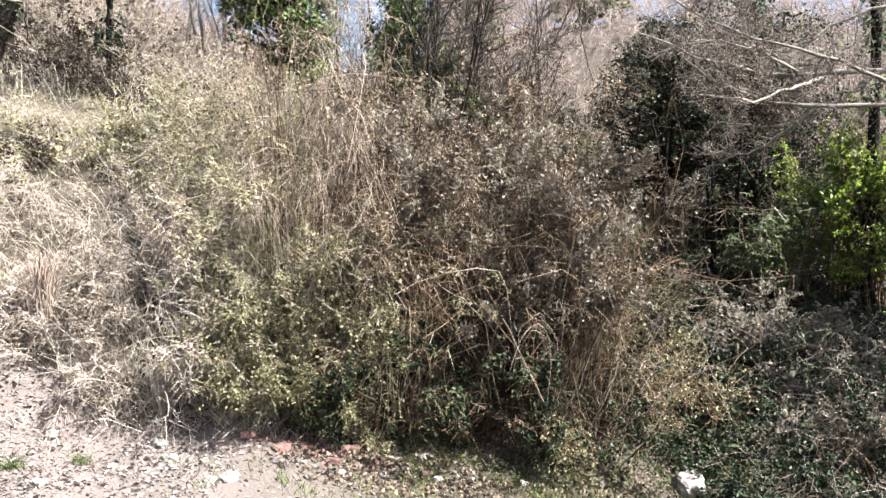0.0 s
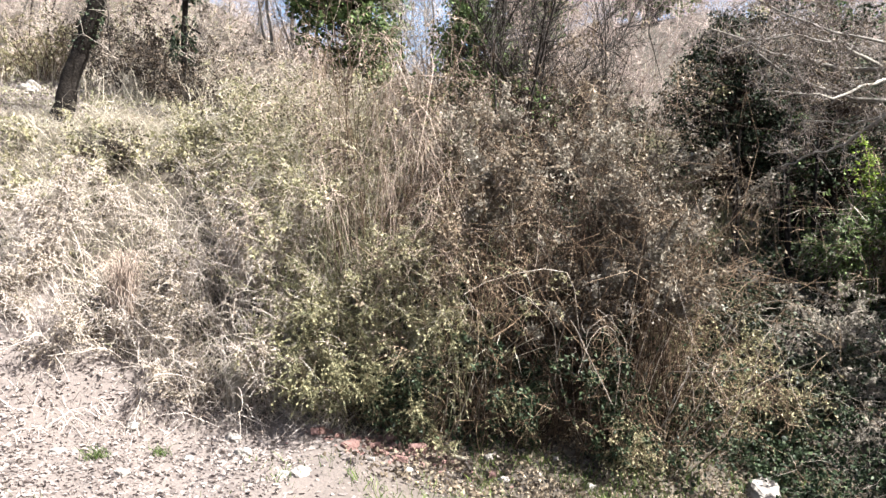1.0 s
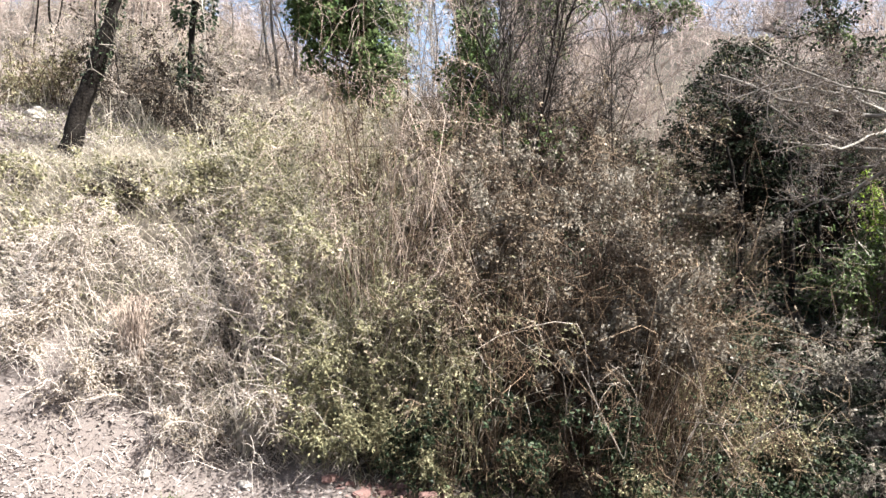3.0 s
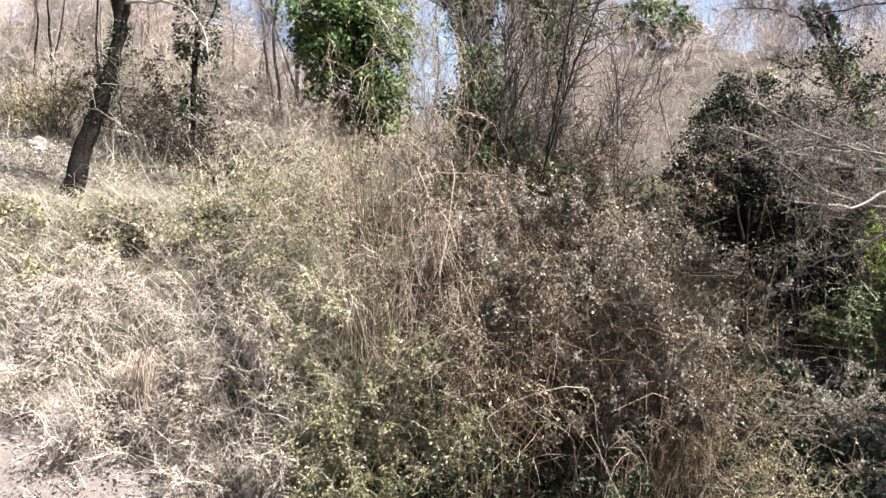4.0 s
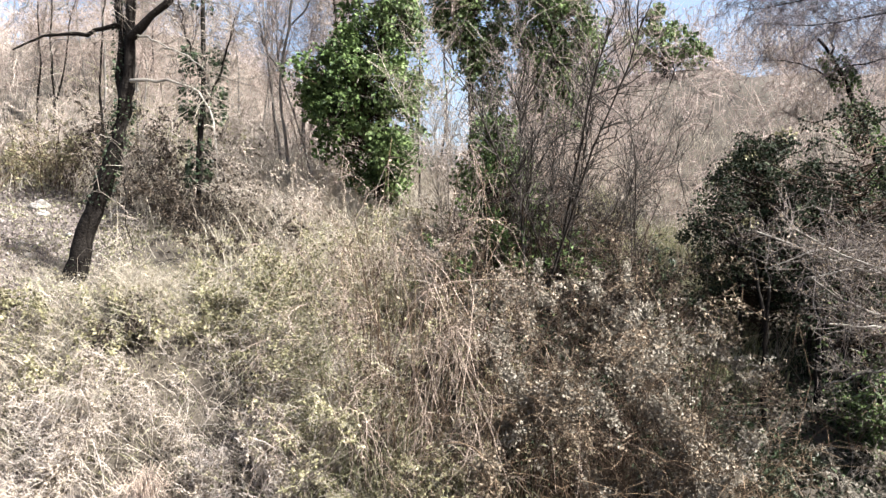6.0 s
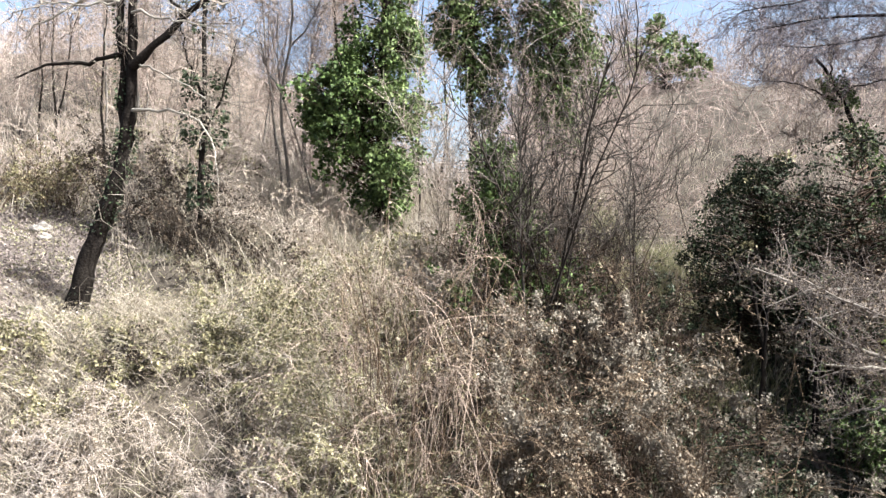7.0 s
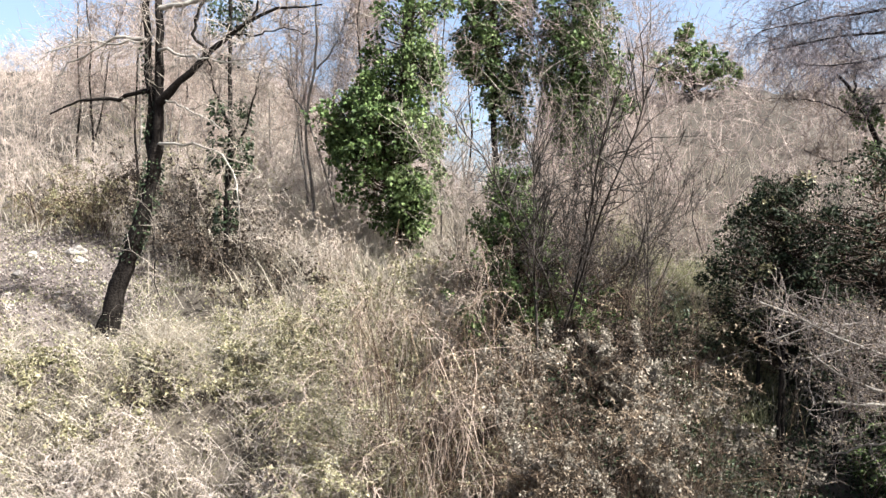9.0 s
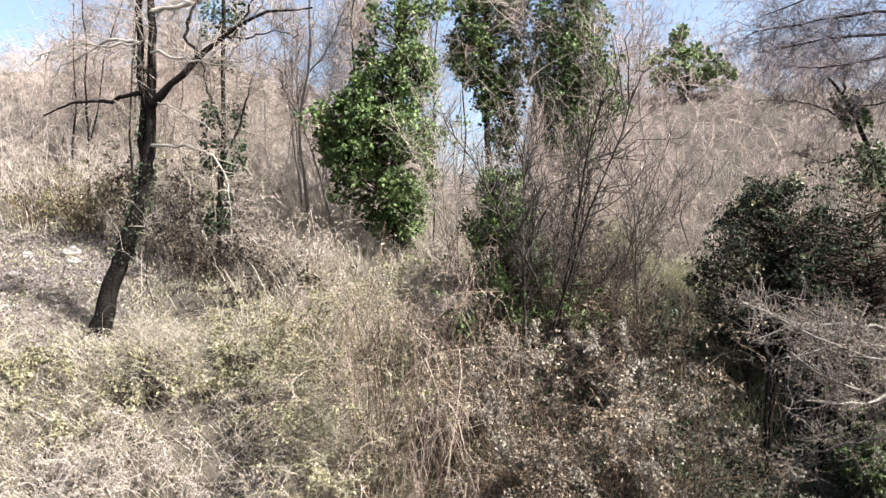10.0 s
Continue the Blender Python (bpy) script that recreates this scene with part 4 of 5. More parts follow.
def sapling(x, y, h, seed, label, mat, stems=7, spread=0.35, group="saplings", twig_n=500, r=0.02):
    """A clump of thin upright bare stems with fine twigs."""
    rng = np.random.default_rng(seed)
    ob = thing("bare_sapling", x, y, float(height(x, y)) - 0.05, label, "tree", group)
    base = np.stack([rng.normal(size=stems) * 0.3, rng.normal(size=stems) * 0.3, np.zeros(stems)], -1)
    path = arching(base, h * (0.6 + 0.5 * rng.random(stems)), h * spread * rng.random(stems), rng.uniform(0, 2 * np.pi, stems), np.full(stems, 0.05), rng, 9, 0.06)
    rad = taper(stems, 9, r, r * 0.3, rng)
    for i in range(stems):
        v, f = tubes(path[i:i + 1], rad[i:i + 1], 5)
        part("stem", mesh_of("stem", v, f, mat, True), ob)
    a = side_twigs(path, twig_n // 4, h * 0.22, rng, 5, 0.3, 0.6, 0, 0.5)
    b = side_twigs(a, twig_n, h * 0.09, rng, 2, 0.15, 0.7, 0, 0.3)
    va, fa = tubes(a, taper(len(a), 5, r * 0.4, r * 0.15, rng))
    vb, fb = tubes(b, taper(len(b), 2, r * 0.25, r * 0.12, rng))
    part("brush", mesh_of("brush", np.concatenate([va, vb]), np.concatenate([fa, fb + len(va)]), mat), ob, kind="stuff")
    return ob


sapling(0.25, 13.3, 4.6, 301, "multi-stemmed bare sapling with fine dark twigs", M_DIM, 10, 0.75, twig_n=1500, r=0.027)
sapling(1.3, 14.2, 3.8, 302, "multi-stemmed bare sapling with fine twigs", M_DIM, 7, 0.6, twig_n=900, r=0.014)
sapling(-1.7, 15.0, 5.0, 303, "multi-stemmed bare sapling with fine twigs", M_GREY, 7, 0.5, twig_n=900, r=0.014)
for i, (sx, sy, sh) in enumerate([(0.0, 17.2, 4.4), (0.8, 17.4, 4.2), (-7.8, 16.0, 5.5), (-9.2, 17.5, 6), (-6.3, 19.5, 6.5)]):
    sapling(sx, sy, sh, 310 + i, "bare sapling with thin grey stems on the hill", M_PINK, 6, 0.5, "saplings on the hill", 600, 0.014)

for i, (sx, sy, sh) in enumerate([(6.6, 17.5, 4.6), (8.0, 15.5, 4.6)]):
    sapling(sx, sy, sh, 320 + i, "bare sapling with dark stems behind the holly", M_DIM, 6, 0.5, "saplings by the holly", 500, 0.014)

# slender trees behind the leaning one
slender = tree("slender_tree", "slender tree with patches of ivy on its trunk", -7.25, 14.5, ([(0, 0, -0.1), (-0.02, 0, 1.6), (0.05, 0, 3.4), (-0.05, 0, 7.5)], 0.07, 0.04),
     [([(0, 0, 2.6), (0.5, -0.2, 3.4), (0.9, -0.4, 4.6)], 0.035, 0.012), ([(0.03, 0, 3.4), (-0.5, 0.2, 4.4), (-0.8, 0.3, 5.6)], 0.035, 0.012), ([(0, 0, 1.9), (0.5, -0.3, 1.6), (0.9, -0.4, 0.9)], 0.03, 0.01)],
     M_BARK, 401, (90, 0.9, 1200, 0.35, 0.010), M_GREY)
trunk_ivy(slender, np.array([[(0, 0, 0.5), (-0.02, 0, 1.6), (0.05, 0, 3.4), (0, 0, 6.5)]]), 2400, 0.075, 153, 0.2, M_DARK)
trunk_ivy(slender, np.array([[(0.05, 0, 2.6), (0.05, 0, 3.4), (-0.02, 0, 5.0), (-0.05, 0, 7.2)]]), 3400, 0.075, 154, 0.4, M_DARK)
tree("slender_tree", "slender crooked bare tree on the hill", -6.45, 18.0, ([(0, 0, -0.1), (0, 0, 1.2), (-0.26, 0, 2.4), (-0.3, 0, 3.4), (0, 0, 4.8), (-0.1, 0, 7.5)], 0.045, 0.025),
     [([(-0.3, 0, 3.4), (-0.8, 0, 4.2), (-1.0, 0, 5.2)], 0.03, 0.01), ([(0, 0, 4.6), (0.5, 0, 5.2), (0.9, 0, 6.2)], 0.03, 0.01)],
     M_BARK_GREY, 402, (40, 0.8, 400, 0.35, 0.011), M_GREY)
def crooked(h, seed):
    """A thin trunk that wanders as it rises."""
    r = random.Random(seed)
    pts, px, py = [(0, 0, -0.1)], 0.0, 0.0
    for k in range(1, 8):
        px, py = px + r.gauss(0, 0.035) * h * 0.5 + 0.02 * h * math.sin(seed), py + r.gauss(0, 0.03) * h * 0.5
        pts.append((px, py, h * k / 7))
    return pts, 0.03 + 0.03 * r.random(), 0.012


for i, (sx, sy, hgt) in enumerate([(1.3, 21.0, 9.0), (2.5, 22.5, 8.5), (0.4, 22.5, 9.5), (-0.6, 21.5, 8.0), (3.6, 24.0, 7.5), (-3.4, 22.0, 8.5), (-5.6, 22.5, 8.0), (-7.6, 23.0, 8.0)]):
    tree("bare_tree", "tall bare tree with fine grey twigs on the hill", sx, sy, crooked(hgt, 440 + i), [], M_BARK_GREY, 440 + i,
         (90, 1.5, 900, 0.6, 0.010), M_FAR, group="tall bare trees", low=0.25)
rng = np.random.default_rng(77)
for i in range(34):
    sx, sy = rng.uniform(-17, -3), rng.uniform(18, 27)
    hgt = rng.uniform(5, 8.5)
    lx = rng.normal() * 0.4
    tree("bare_tree", "thin bare tree standing on the hilltop", sx, sy, crooked(hgt, 460 + i), [],
         M_BARK_GREY if i % 3 else M_BARK, 420 + i, (46, 1.4, 420, 0.6, 0.011), M_PINK, group="bare trees on the hilltop", low=0.3)
# the tree whose branches hang over the gully
wx, wy = 8.6, 9.9
wz = float(height(wx, wy)) - 0.05


def rel2(rows):
    return [(px - wx, py - wy, pz - wz) for px, py, pz in rows]


tree("bare_tree", "wide bare tree with pale grey branches hanging over the gully", wx, wy,
     ([(0, 0, -0.1), (-0.1, 0, 2), (0.1, 0, 5), (0, 0, 9)], 0.22, 0.10),
     [(rel2([(8.55, 9.9, 4.6), (7.6, 9.9, 5.0), (6.31, 9.9, 4.98), (5.77, 9.9, 4.88), (5.37, 9.9, 4.84), (5.13, 9.9, 4.9), (4.5, 9.9, 4.91), (3.94, 9.9, 5.02), (3.3, 9.9, 5.31), (2.8, 9.8, 5.5)]), 0.075, 0.012),
      (rel2([(8.55, 9.9, 3.6), (7.5, 9.6, 4.2), (6.5, 9.3, 4.4), (5.0, 9.2, 4.25), (3.9, 9.1, 4.4), (3.2, 9.0, 4.9)]), 0.06, 0.012),
      (rel2([(5.4, 9.9, 4.84), (4.8, 9.4, 4.6), (4.0, 8.8, 4.3), (3.3, 8.7, 4.35)]), 0.03, 0.01),
      (rel2([(5.0, 9.2, 4.25), (4.4, 9.4, 3.8), (3.6, 9.6, 3.5)]), 0.03, 0.01),
      (rel2([(6.31, 9.9, 4.98), (5.8, 10.0, 4.6), (5.0, 10.2, 4.2), (4.2, 10.4, 4.3)]), 0.03, 0.01),
      (rel2([(6.5, 9.3, 4.4), (5.2, 8.7, 4.7), (4.0, 8.3, 4.9), (3.1, 8.2, 5.2), (2.7, 8.1, 5.45)]), 0.035, 0.008),
      (rel2([(5.13, 9.9, 4.9), (4.6, 9.7, 5.2), (3.8, 9.4, 5.3), (3.2, 9.3, 5.2), (2.8, 9.3, 5.0)]), 0.028, 0.008),
      (rel2([(5.13, 9.9, 4.9), (4.4, 9.2, 5.0), (3.6, 8.6, 5.0), (2.9, 8.3, 4.9)]), 0.025, 0.008),
      (rel2([(8.6, 9.9, 5.9), (7.4, 10.2, 6.2), (6.49, 10.2, 6.04), (6.18, 10.2, 5.91), (5.77, 10.2, 5.75), (5.35, 10.2, 5.5), (4.9, 10.2, 5.2)]), 0.05, 0.012)],
     M_BARK_GREY, 470, (250, 0.5, 3600, 0.26, 0.0065), M_BARE, {2: M_LICHEN}, low=0.35, fine=True, buds=5200)
# the tree behind the holly, its leaning boughs clad in ivy
ex, ey = 9.3, 19.4
ez = float(height(ex, ey)) - 0.05


def rel3(rows):
    return [(px - ex, py - ey, pz - ez) for px, py, pz in rows]


bough = tree("bare_tree", "leaning bare tree with ivy on the hill", ex, ey,
     (rel3([(9.3, 19.4, ez - 0.1), (8.7, 19.3, 6.6), (8.55, 19.1, 7.43), (8.02, 19.0, 8.72), (7.61, 19.0, 9.74), (7.27, 19.0, 10.47), (6.93, 19.0, 10.9)]), 0.12, 0.04),
     [(rel3([(7.61, 19.0, 9.74), (6.9, 18.9, 10.0), (6.2, 18.8, 10.3), (5.6, 18.8, 10.3)]), 0.035, 0.01),
      (rel3([(8.02, 19.0, 8.72), (7.4, 18.9, 8.9), (6.7, 18.8, 8.7), (6.0, 18.7, 9.0)]), 0.035, 0.01),
      (rel3([(7.27, 19.0, 10.47), (7.3, 18.9, 11.0), (7.0, 18.8, 11.5)]), 0.03, 0.01)],
     M_BARK, 475, (110, 1.0, 1600, 0.45, 0.009), M_PINK)
kx, ky = 12.2, 18.6
kz = float(height(kx, ky)) - 0.05


def rel4(rows):
    return [(px - kx, py - ky, pz - kz) for px, py, pz in rows]


tree("bare_tree", "spreading bare tree with dense dark purplish twigs on the hill", kx, ky,
     (rel4([(12.2, 18.6, kz - 0.1), (12.1, 18.6, 8.0), (12.0, 18.6, 11.0), (12.2, 18.6, 14.0)]), 0.24, 0.10),
     [(rel4([(12.0, 18.6, 10.8), (9.81, 18.5, 11.82), (8.87, 18.5, 11.8), (7.7, 18.5, 11.82), (6.49, 18.5, 11.72), (5.12, 18.5, 11.47)]), 0.09, 0.012),
      (rel4([(12.0, 18.6, 11.6), (9.72, 18.3, 12.48), (8.79, 18.3, 12.37), (7.23, 18.3, 12.28), (5.75, 18.3, 12.03), (4.93, 18.3, 11.91)]), 0.08, 0.012),
      (rel4([(12.0, 18.6, 10.0), (9.85, 18.6, 10.47), (8.9, 18.6, 10.23), (8.0, 18.6, 10.19), (7.19, 18.6, 9.95)]), 0.06, 0.012),
      (rel4([(9.81, 18.5, 11.82), (8.64, 18.0, 11.17), (7.76, 18.0, 11.12), (6.72, 18.0, 10.87), (5.79, 18.0, 10.95)]), 0.045, 0.01),
      (rel4([(12.1, 18.6, 12.6), (10.2, 18.4, 13.3), (8.75, 18.2, 13.18), (7.19, 18.2, 12.95), (5.86, 18.2, 12.56), (5.18, 18.2, 12.3)]), 0.08, 0.012)],
     M_BARK, 477, (330, 1.1, 7600, 0.45, 0.009), M_PURPLE, sag=0.35, low=0.3)
ivied = tree("ivied_tree", "straight dark trunk with ivy leaves beside the laurels", 7.95, 13.5, ([(-0.15, 0, -0.1), (-0.1, 0, 0.9), (0.1, 0, 3.4), (0.18, 0, 5.5), (0.2, 0, 8.5)], 0.12, 0.08), [], M_BARK, 476, (60, 1.0, 600, 0.4, 0.01), M_GREY)
trunk_ivy(ivied, np.array([[(-0.1, 0, 0.9), (0.1, 0, 3.4), (0.18, 0, 5.5), (0.2, 0, 8)]]), 1800, 0.08, 155, 0.18, M_IVY)
trunk_ivy(bough, np.array([rel3([(8.7, 19.3, 6.6), (8.55, 19.1, 7.43), (8.02, 19.0, 8.72), (7.61, 19.0, 9.74), (7.27, 19.0, 10.47)])]), 2600, 0.085, 152, 0.26, M_IVY)
for i in range(10):
    r2 = np.random.default_rng(480 + i)
    sx, sy = 4.3 + 2.4 * r2.random(), 14.6 + 2.2 * r2.random()
    tree("coppice_stem", "thin dark straight stem under the holly", sx, sy, ([(0, 0, -0.1), (0.05 * r2.normal(), 0, 1.5), (0.1 * r2.normal(), 0, 3.2)], 0.045, 0.03), [], M_BARK, 480 + i, None, group="stems under the holly", category="stem")


# ---------------------------------------------------------------- far woods, grass and litter
def far_woods():
    rng = np.random.default_rng(500)
    n = 2300
    x, y = rng.uniform(-30, 38, n), 21 + 34 * rng.random(n) ** 1.2
    ok = ~((x < -1) & (y < 25)) & ~((x < -2) & (rng.random(n) < 0.45)) & ~((x > 1.2) & (x < 5.5) & (y < 23))
    x, y = x[ok], y[ok]
    n = len(x)
    h = (1.8 + 2.6 * rng.random(n)) * (1 + 0.35 * np.sin(0.5 * x + 0.4 * y) + 0.25 * np.sin(1.1 * x - 0.7 * y))
    h *= 1 + 0.25 * step(5, 2, x) - 0.75 * step(1, -3, x)
    base = np.stack([x, y, height(x, y) - 0.1], -1)
    path = arching(base, h, 0.5 * h * rng.random(n), rng.uniform(0, 6.28, n), np.full(n, 0.05), rng, 4, 0.06)
    a = side_twigs(path, n * 5, 1.0, rng, 3, 0.2, 1.5, 0, 0.1)
    b = side_twigs(a, n * 18, 0.8, rng, 2, 0.1, 1.0, 0, 0.0)
    vs, fs, o = [], [], 0
    for p, r in ((path, 0.010), (a, 0.012), (b, 0.010)):
        v, f = tubes(p, taper(len(p), p.shape[1], r, r * 0.5, rng))
        vs.append(v)
        fs.append(f + o)
        o += len(v)
    return mesh_of("far_woods", np.concatenate(vs), np.concatenate(fs), M_FAR)


def brush(name, seed, n, x0, x1, y0, y1, mat, keep):
    rng = np.random.default_rng(seed)
    x, y = rng.uniform(x0, x1, n), rng.uniform(y0, y1, n)
    ok = keep(x, y)
    x, y = x[ok], y[ok]
    n = len(x)
    h = 0.8 + 1.5 * rng.random(n)
    base = np.stack([x, y, height(x, y) - 0.05], -1)
    path = arching(base, h, 0.6 * h * rng.random(n), rng.uniform(0, 6.28, n), np.full(n, 0.2), rng, 4, 0.06)
    a = side_twigs(path, n * 6, 0.6, rng, 3, 0.1, 1.2, 0, 0.2)
    b = side_twigs(a, n * 22, 0.42, rng, 2, 0.1, 1.2, 0, 0.0)
    vs, fs, o = [], [], 0
    for p, r in ((path, 0.010), (a, 0.007), (b, 0.005)):
        v, f = tubes(p, taper(len(p), p.shape[1], r, r * 0.5, rng))
        vs.append(v)
        fs.append(f + o)
        o += len(v)
    return mesh_of(name, np.concatenate(vs), np.concatenate(fs), mat)


def among_saplings(x, y):
    return (x > -1.6) & (x < 3.0) & (y < 17.5) & ~((x > 1.3) & (y > 15.5))


def hill_side(x, y):
    return ~among_saplings(x, y) & ~((x > 1.3) & (x < 4.6) & (y > 14.5) & (y < 22)) & ~((x < -2.0) & (y < 20)) & ~((x > 2.2) & (y < 16.5))


# brush and far woods carry painted haze in their pale colours
tagged(new("dry_brush", brush("dry_brush", 521, 1250, -32, -5, 16, 42, M_HAZY, lambda x, y: np.ones(len(x), bool))), "dry brush in a haze-paled tone covering the hilltop", "brushwood", kind="stuff")
tagged(new("brushwood", brush("brushwood", 520, 620, -7, 13, 13.6, 24, M_PINK, hill_side)), "tangled bare brushwood among the saplings on the hill", "brushwood", kind="stuff")
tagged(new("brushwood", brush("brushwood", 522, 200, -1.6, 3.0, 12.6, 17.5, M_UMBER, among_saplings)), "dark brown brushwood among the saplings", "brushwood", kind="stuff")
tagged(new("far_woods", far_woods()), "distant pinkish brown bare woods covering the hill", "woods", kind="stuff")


def grass(name, label, pts, h, w, mat, seed, lean=0.5):
    rng = np.random.default_rng(seed)
    n = len(pts)
    hh = h * (0.4 + 0.9 * rng.random(n))
    top = pts + np.stack([rng.normal(size=n) * lean * hh, rng.normal(size=n) * lean * hh - 0.25 * hh, hh], -1)
    v, f = blades(pts, top, w * (0.6 + 0.8 * rng.random(n)), rng)
    return tagged(new(name, mesh_of(name, v, f, mat)), label, "grass", kind="stuff")


rng = np.random.default_rng(600)


def patchy(x, y):
    return np.clip(0.55 + 0.5 * np.sin(1.3 * x + 0.9 * y) * np.sin(0.8 * x - 1.7 * y + 1) + 0.3 * np.sin(3.7 * x + 2.9 * y), 0.05, 1)


slope = lambda x, y: patchy(x, y) * step(8.2, 8.8, y + 0.2 * np.sin(2.3 * x)) * (1 - 0.75 * step(-8.0, -9.0, x) * step(10.6, 11.6, y))
grass("dry_grass", "pale dry grass covering the slope", on_ground(52000, -15, -1.5, 6.5, 17, rng, slope), 0.15, 0.0035, M_STRAW, 601, 1.1)
grass("dry_grass", "greenish dry grass patches on the slope", on_ground(46000, -15, -0.5, 7.5, 18, rng, lambda x, y: (1.1 - patchy(x, y)) * slope(x, y) * 2), 0.14, 0.0035, M_STRAW_GREEN, 602, 1.1)
grass("dry_grass", "tall dry grass on the hill behind the bank", on_ground(14000, -18, 12, 16, 30, rng), 0.5, 0.007, M_STRAW, 603)
grass("dry_grass", "matted pale straw over the low brambles", on_ground(15000, -9.5, -2.6, 7.2, 12, rng, lambda x, y: slope(x, y) * 1.3), 0.28, 0.0035, M_STRAW, 605, 1.2)
grass("dry_grass", "pale straw along the foot of the bank", on_ground(5000, -9, -2.0, 7.8, 9.4, rng, lambda x, y: np.exp(-((y - 8.6 - 0.12 * np.sin(2.3 * x)) / 0.3) ** 2)), 0.2, 0.0035, M_PALE, 606, 1.1)
grass("dry_grass", "bleached straw spilling over the toe of the slope", on_ground(6000, -8, -1.6, 6.0, 9.2, rng, lambda x, y: np.exp(-((y - 8.75 - 0.45 * np.clip(x + 2.5, -5.5, 0) - 0.15 * np.sin(2.9 * x)) / 0.32) ** 2) * step(-2.3, -3.4, x)), 0.17, 0.004, M_PALE, 609, 1.1)
grass("dry_grass", "tall pale plumes of dry grass below the ivy tree", on_ground(24000, -9.5, -1.2, 12.6, 21, rng, lambda x, y: patchy(1.4 * x, 1.2 * y) * np.where((x < -5.4) & (y < 15.4), 0.12, 1)), 0.8, 0.0055, M_STRAW, 607, 0.4)
grass("dry_grass", "pale dry grass on the open part of the hill", on_ground(12000, 1.0, 5.2, 15.5, 23, rng, lambda x, y: patchy(1.4 * x, 1.2 * y)), 0.6, 0.006, M_STRAW_GREEN, 608, 0.5)
grass("green_grass", "short green grass at the foot of the bank", on_ground(26000, -3.2, 4.4, 5.5, 9.2, rng, lambda x, y: np.clip(patchy(1.7 * x, 1.5 * y) - 0.3 + 0.4 * step(0, 1.5, x), 0, 1) * np.where(x < -0.4, np.exp(-(0.5 * (x + 0.9) ** 2 + 6 * (y - 6.7) ** 2)), 1)), 0.11, 0.004, M_GRASS, 604)


def tiles():
    """Crumbs of broken red clay lying where the bricks are."""
    rng = np.random.default_rng(615)
    n = 420
    x, y = -1.3 + 0.45 * rng.normal(size=n), 8.1 + 0.22 * rng.normal(size=n)
    p = np.stack([x, y, height(x, y) + 0.02], -1)
    v, f = leaves(p, rng.normal(size=p.shape) * np.array([1, 1, 0.3]), 0.06 * (0.4 + rng.random(n)), rng, 0.9, 0.2)
    return mesh_of("brick_rubble", v, f, M_BRICK)


tagged(new("brick_rubble", tiles()), "crumbs of broken red brick on the ground", "rubble", kind="stuff")


def litter():
    rng = np.random.default_rng(610)
    p = on_ground(90000, -11, 4, 5.0, 11, rng, lambda x, y: np.where(y < 8.5 + 0.2 * np.sin(3 * x), 1.0, 0.12) * np.where(x > -2.2, 0.22, 1))
    p[:, 2] += 0.004 + 0.01 * rng.random(len(p)) ** 2
    way = rng.normal(size=p.shape) * np.array([1, 1, 0.15])
    v, f = leaves(p, way, 0.06 * (0.35 + 1.0 * rng.random(len(p)) ** 2), rng, 0.7, 0.1)
    return mesh_of("leaf_litter", v, f, M_LITTER)


tagged(new("leaf_litter", litter()), "pale dry fallen leaves covering the open slope", "leaf litter", kind="stuff")


def carpet(name, label, n, x0, x1, y0, y1, size, mat, seed, keep, lift=0.12):
    rng = np.random.default_rng(seed)
    p = on_ground(n, x0, x1, y0, y1, rng, keep)
    p[:, 2] += 0.01 + lift * rng.random(len(p)) ** 2 * (1 + clumped(p, 0.5))
    v, f = leaves(p, rng.normal(size=p.shape) * np.array([1, 1, 0.6]) + np.array([0, -0.3, 0.2]), size * (0.5 + rng.random(len(p))), rng, 0.8, 0.2)
    return tagged(new(name, mesh_of(name, v, f, mat)), label, "ivy", kind="stuff")


carpet("leaf_litter", "dry leaves strewn over the clearing", 9000, -8, 7, -2, 5.2, 0.05, M_LITTER, 629, lambda x, y: np.full_like(x, 0.9), 0.03)
grass("green_grass", "thin short grass on the clearing", on_ground(9000, -8, 8, -2, 5.6, rng, lambda x, y: patchy(x, y)), 0.09, 0.004, M_STRAW_GREEN, 630)
# near-black leaf colour that stands for shade on the gully floor
carpet("ivy_carpet", "ivy leaves darkened for shade over the gully floor", 42000, 1.6, 9, 9.2, 18.5, 0.07, M_DARK, 620, lambda x, y: np.clip(0.75 + 0.5 * np.sin(2.1 * x + 1.3 * y) * np.sin(1.7 * y - x), 0.1, 1) * step(1.4, 2.4, x), 0.3)
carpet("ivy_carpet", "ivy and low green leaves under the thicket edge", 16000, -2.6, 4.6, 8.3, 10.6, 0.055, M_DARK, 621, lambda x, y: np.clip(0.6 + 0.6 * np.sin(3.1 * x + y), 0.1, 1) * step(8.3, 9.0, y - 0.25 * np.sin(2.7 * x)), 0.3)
# dark backing that paints shade into the gaps between the bushes
carpet("ivy_carpet", "ivy leaves kept dark for the shade under the bank bushes", 22000, -1.6, 2.8, 9.4, 16, 0.06, M_DARK, 625, lambda x, y: np.full_like(x, 0.9), 0.3)
carpet("leaf_litter", "dead leaves and chips over the open slope", 30000, -15, -7.6, 9.5, 17, 0.05, M_LITTER, 627, lambda x, y: np.full_like(x, 0.9), 0.06)
carpet("low_weeds", "short weeds over the open slope", 7000, -15, -7.6, 9.5, 17, 0.05, M_STRAW_GREEN, 628, lambda x, y: np.clip(patchy(1.9 * x, 2.1 * y), 0, 1), 0.12)
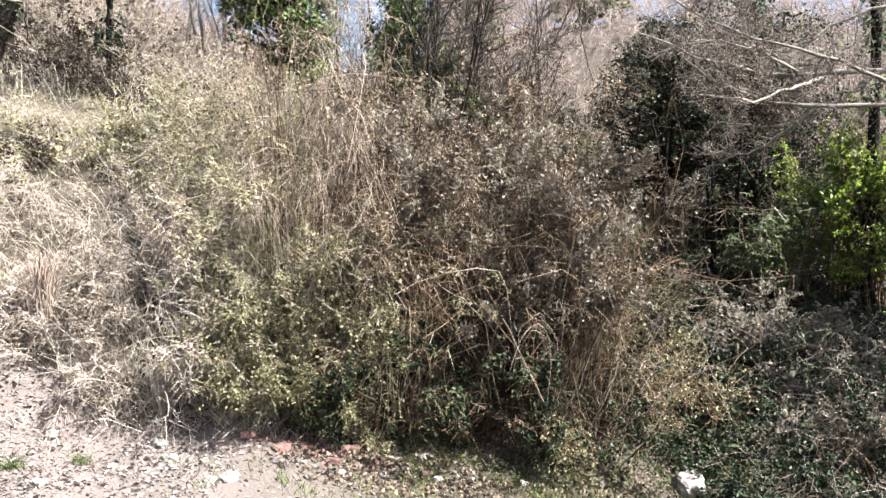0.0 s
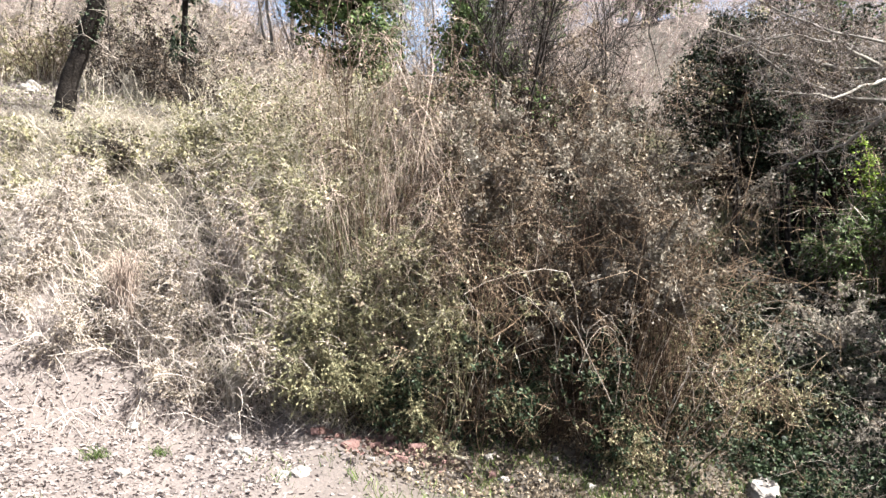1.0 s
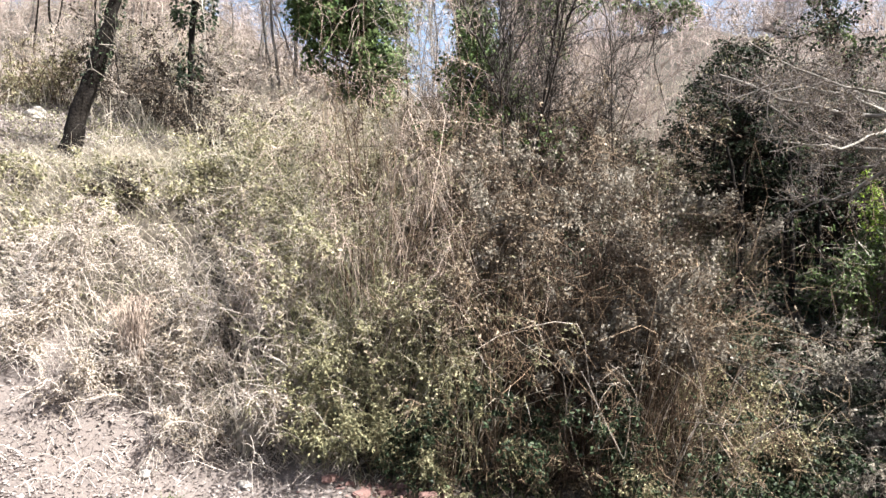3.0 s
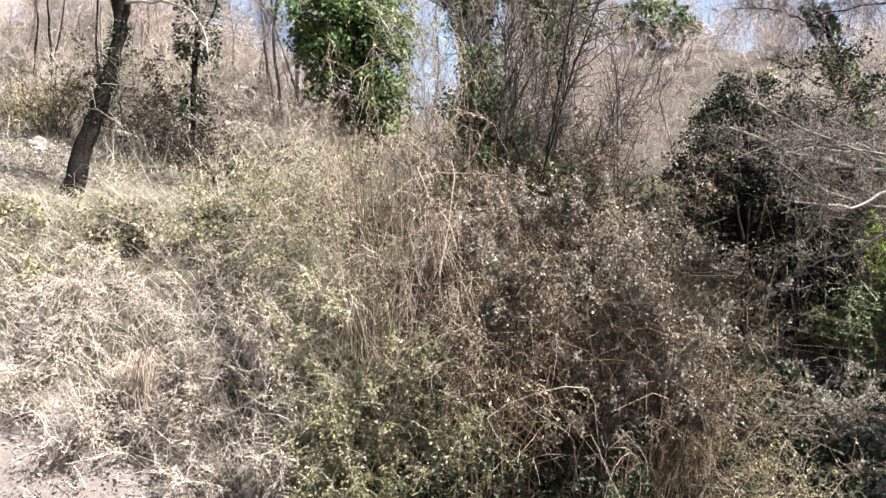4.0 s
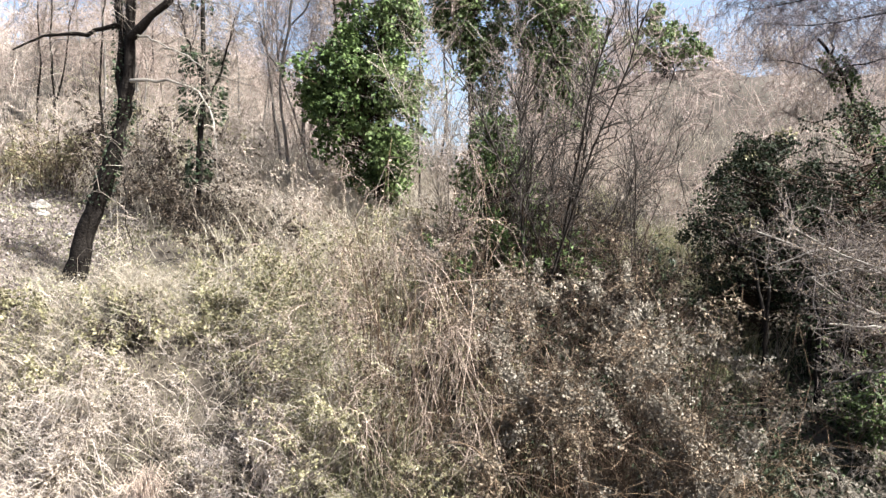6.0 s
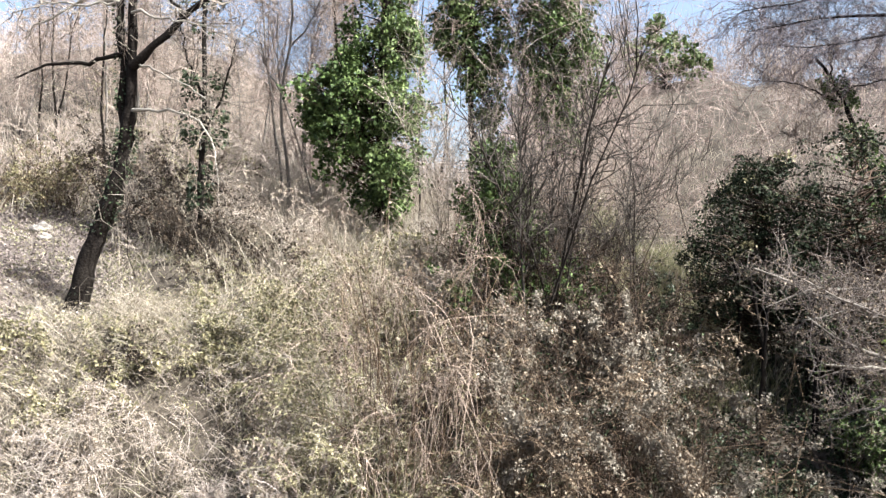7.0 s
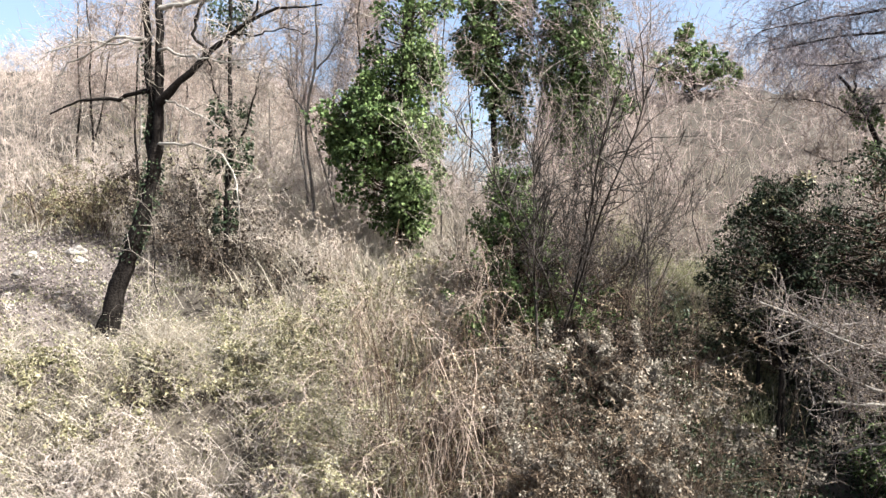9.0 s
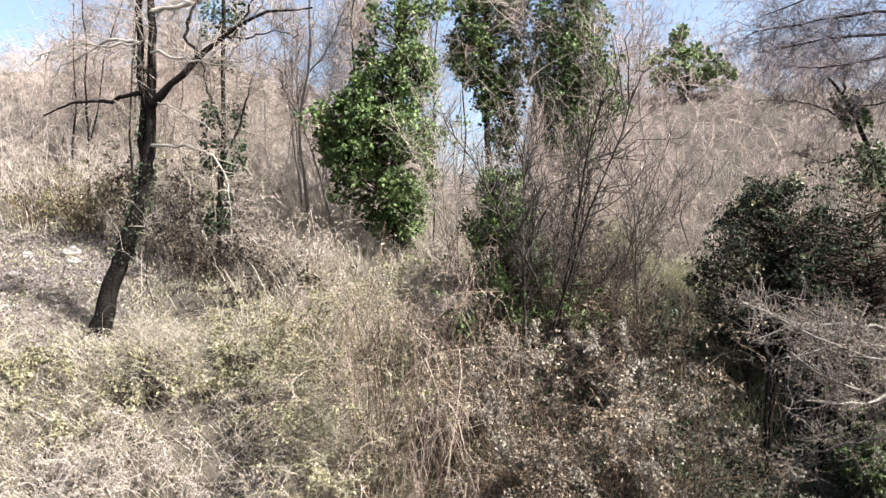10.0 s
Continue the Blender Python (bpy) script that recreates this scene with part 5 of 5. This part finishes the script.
carpet("low_weeds", "low olive weeds and leaves over the dry slope", 34000, -14, -1.5, 8.5, 16.5, 0.045, M_OLIVE, 623, lambda x, y: (1.15 - patchy(0.8 * x, 0.9 * y)) * slope(x, y), 0.16)
carpet("leaf_litter", "faded dead leaves over the dry slope", 22000, -14, -1.5, 7.5, 15, 0.045, M_DRYLEAF, 624, lambda x, y: slope(x, y) * 0.8, 0.12)
carpet("leaf_litter", "brown dead leaves at the foot of the thicket", 14000, -2.2, 4.5, 7.2, 9.6, 0.05, M_RUST, 626, lambda x, y: step(-2.2, -0.5, x) * 0.9, 0.05)
# dark leaf tone here also carries the gully's shade
carpet("leaf_litter", "brown dead leaves on the gully floor", 9000, 1.8, 9, 9.6, 17, 0.06, M_DEADLEAF, 622, lambda x, y: np.where(x > 1.5, 0.6, 0.5), 0.1)

# ---------------------------------------------------------------- stones, bricks, tufts
def lump(name, label, x, y, size, mat, seed, category, group="", sink=0.3, boxy=0.0, turn=None):
    """A broken stone or brick: an uneven block with chipped corners, part sunk into the ground."""
    r = random.Random(seed)
    bm = bmesh.new()
    if boxy:
        bmesh.ops.create_cube(bm, size=1)
        bmesh.ops.bevel(bm, geom=bm.edges[:], offset=0.09, segments=2, affect="EDGES")
        rough = 0.05
    else:
        bmesh.ops.create_icosphere(bm, subdivisions=3, radius=0.55)
        rough = 0.3
    off = Vector((r.random() * 50, r.random() * 50, 0))
    for v in bm.verts:
        v.co *= 1 + rough * (noise.noise(v.co * 2.2 + off) * 1.6 + 0.8 * abs(noise.noise(v.co * 4.5 + off)))
        v.co = Vector((v.co.x * size[0], v.co.y * size[1], v.co.z * size[2]))
    me = bpy.data.meshes.new(name)
    bm.to_mesh(me)
    bm.free()
    me.materials.append(mat)
    ob = new(name, me)
    z = float(height(x, y)) + size[2] * (0.5 - sink)
    ob.matrix_world = pose(x, y, z, r.uniform(-14, 14), r.uniform(-14, 14), r.uniform(0, 180) if turn is None else turn)
    return tagged(ob, label, category, group)


lump("rock", "pale limestone boulder in the grass", 3.2, 9.0, (0.5, 0.36, 0.3), M_STONE, 1, "rock")
STONES = [(-2.28, 6.75, 0.14), (-2.12, 6.8, 0.18), (-2.95, 7.33, 0.16), (-4.5, 7.7, 0.18), (-3.83, 6.3, 0.14), (-3.3, 7.9, 0.16), (0.0, 7.9, 0.13), (-1.1, 7.6, 0.12), (1.0, 8.0, 0.12), (-0.2, 8.3, 0.13),
          (-3.6, 7.3, 0.11), (-5.0, 7.0, 0.15), (-1.5, 7.5, 0.11), (0.6, 8.4, 0.1), (-11.05, 14.7, 0.4), (-10.6, 14.2, 0.25), (-12.0, 14.5, 0.3), (-9.9, 12.6, 0.2), (-11.4, 13.3, 0.25), (-9.3, 12.0, 0.22), (-10.2, 11.6, 0.16), (-8.9, 12.8, 0.14), (-10.9, 12.4, 0.2), (-9.6, 13.6, 0.18), (-8.6, 11.2, 0.13), (-12.4, 13.6, 0.3), (-10.0, 15.2, 0.2)]
for i, (sx, sy, ss) in enumerate(STONES):
    lump("stone", "pale stone lying on the dry slope", sx, sy, (ss, ss * 0.75, ss * 0.6), M_STONE, 20 + i, "stone", "stones")
for i, (sx, sy, ss) in enumerate([(-2.3, 8.1, 0.22), (-1.82, 7.8, 0.22), (-1.42, 8.35, 0.2), (-1.06, 8.1, 0.22), (-1.21, 7.8, 0.15), (-0.15, 8.02, 0.17), (-1.6, 8.1, 0.16), (-1.3, 8.15, 0.18), (-0.85, 8.3, 0.14), (-1.5, 7.95, 0.13)]):
    lump("brick", "broken red brick lying among litter", sx, sy, (ss, ss * 0.55, ss * 0.4), M_BRICK, 60 + i, "brick", "broken bricks", 0.15, 1.0)
lump("plank", "short weathered pale wooden plank on the ground", -0.65, 8.3, (0.42, 0.09, 0.03), M_WOOD, 90, "plank", "", 0.0, 1.0, -25)


def tuft(x, y, h, seed, label, mat, n=260, lean=0.5, droop=1.7, name="grass_tuft", width=0.004, group="dry tufts"):
    rng = np.random.default_rng(seed)
    z0 = float(height(x, y))
    base = rng.normal(size=(n, 3)) * np.array([0.07, 0.05, 0])
    hh = h * (0.5 + 0.6 * rng.random(n))
    a = rng.uniform(0, 6.28, n)
    path = arching(base, hh, hh * lean * (0.3 + rng.random(n)), a, np.full(n, droop), rng, 6, 0.01)
    v, f = tubes(path, taper(n, 6, width, width * 0.4, rng))
    ob = new(name, mesh_of(name, v, f, mat))
    ob.location = (x, y, z0)
    return tagged(ob, label, "grass", group)


tuft(-5.05, 8.4, 1.0, 701, "drooping pale dry grass tuft on the bank", M_VINE, 260, 0.45, width=0.006)
tuft(-3.5, 8.45, 0.5, 702, "drooping pale dry grass tuft on the bank", M_STRAW, 300, 0.6)
tuft(-6.3, 9.0, 0.8, 703, "drooping pale dry grass tuft on the bank", M_STRAW, 300, 0.6)
tuft(-4.6, 9.2, 0.6, 704, "drooping pale dry grass tuft on the bank", M_PALE, 200, 0.9)
tuft(-4.4, 6.8, 0.14, 705, "small green weed on the open slope", M_GRASS, 60, 0.9, 0.7, "weed", group="weeds")
tuft(-4.0, 7.4, 0.12, 706, "small green weed on the open slope", M_GRASS, 50, 0.9, 0.7, "weed", group="weeds")
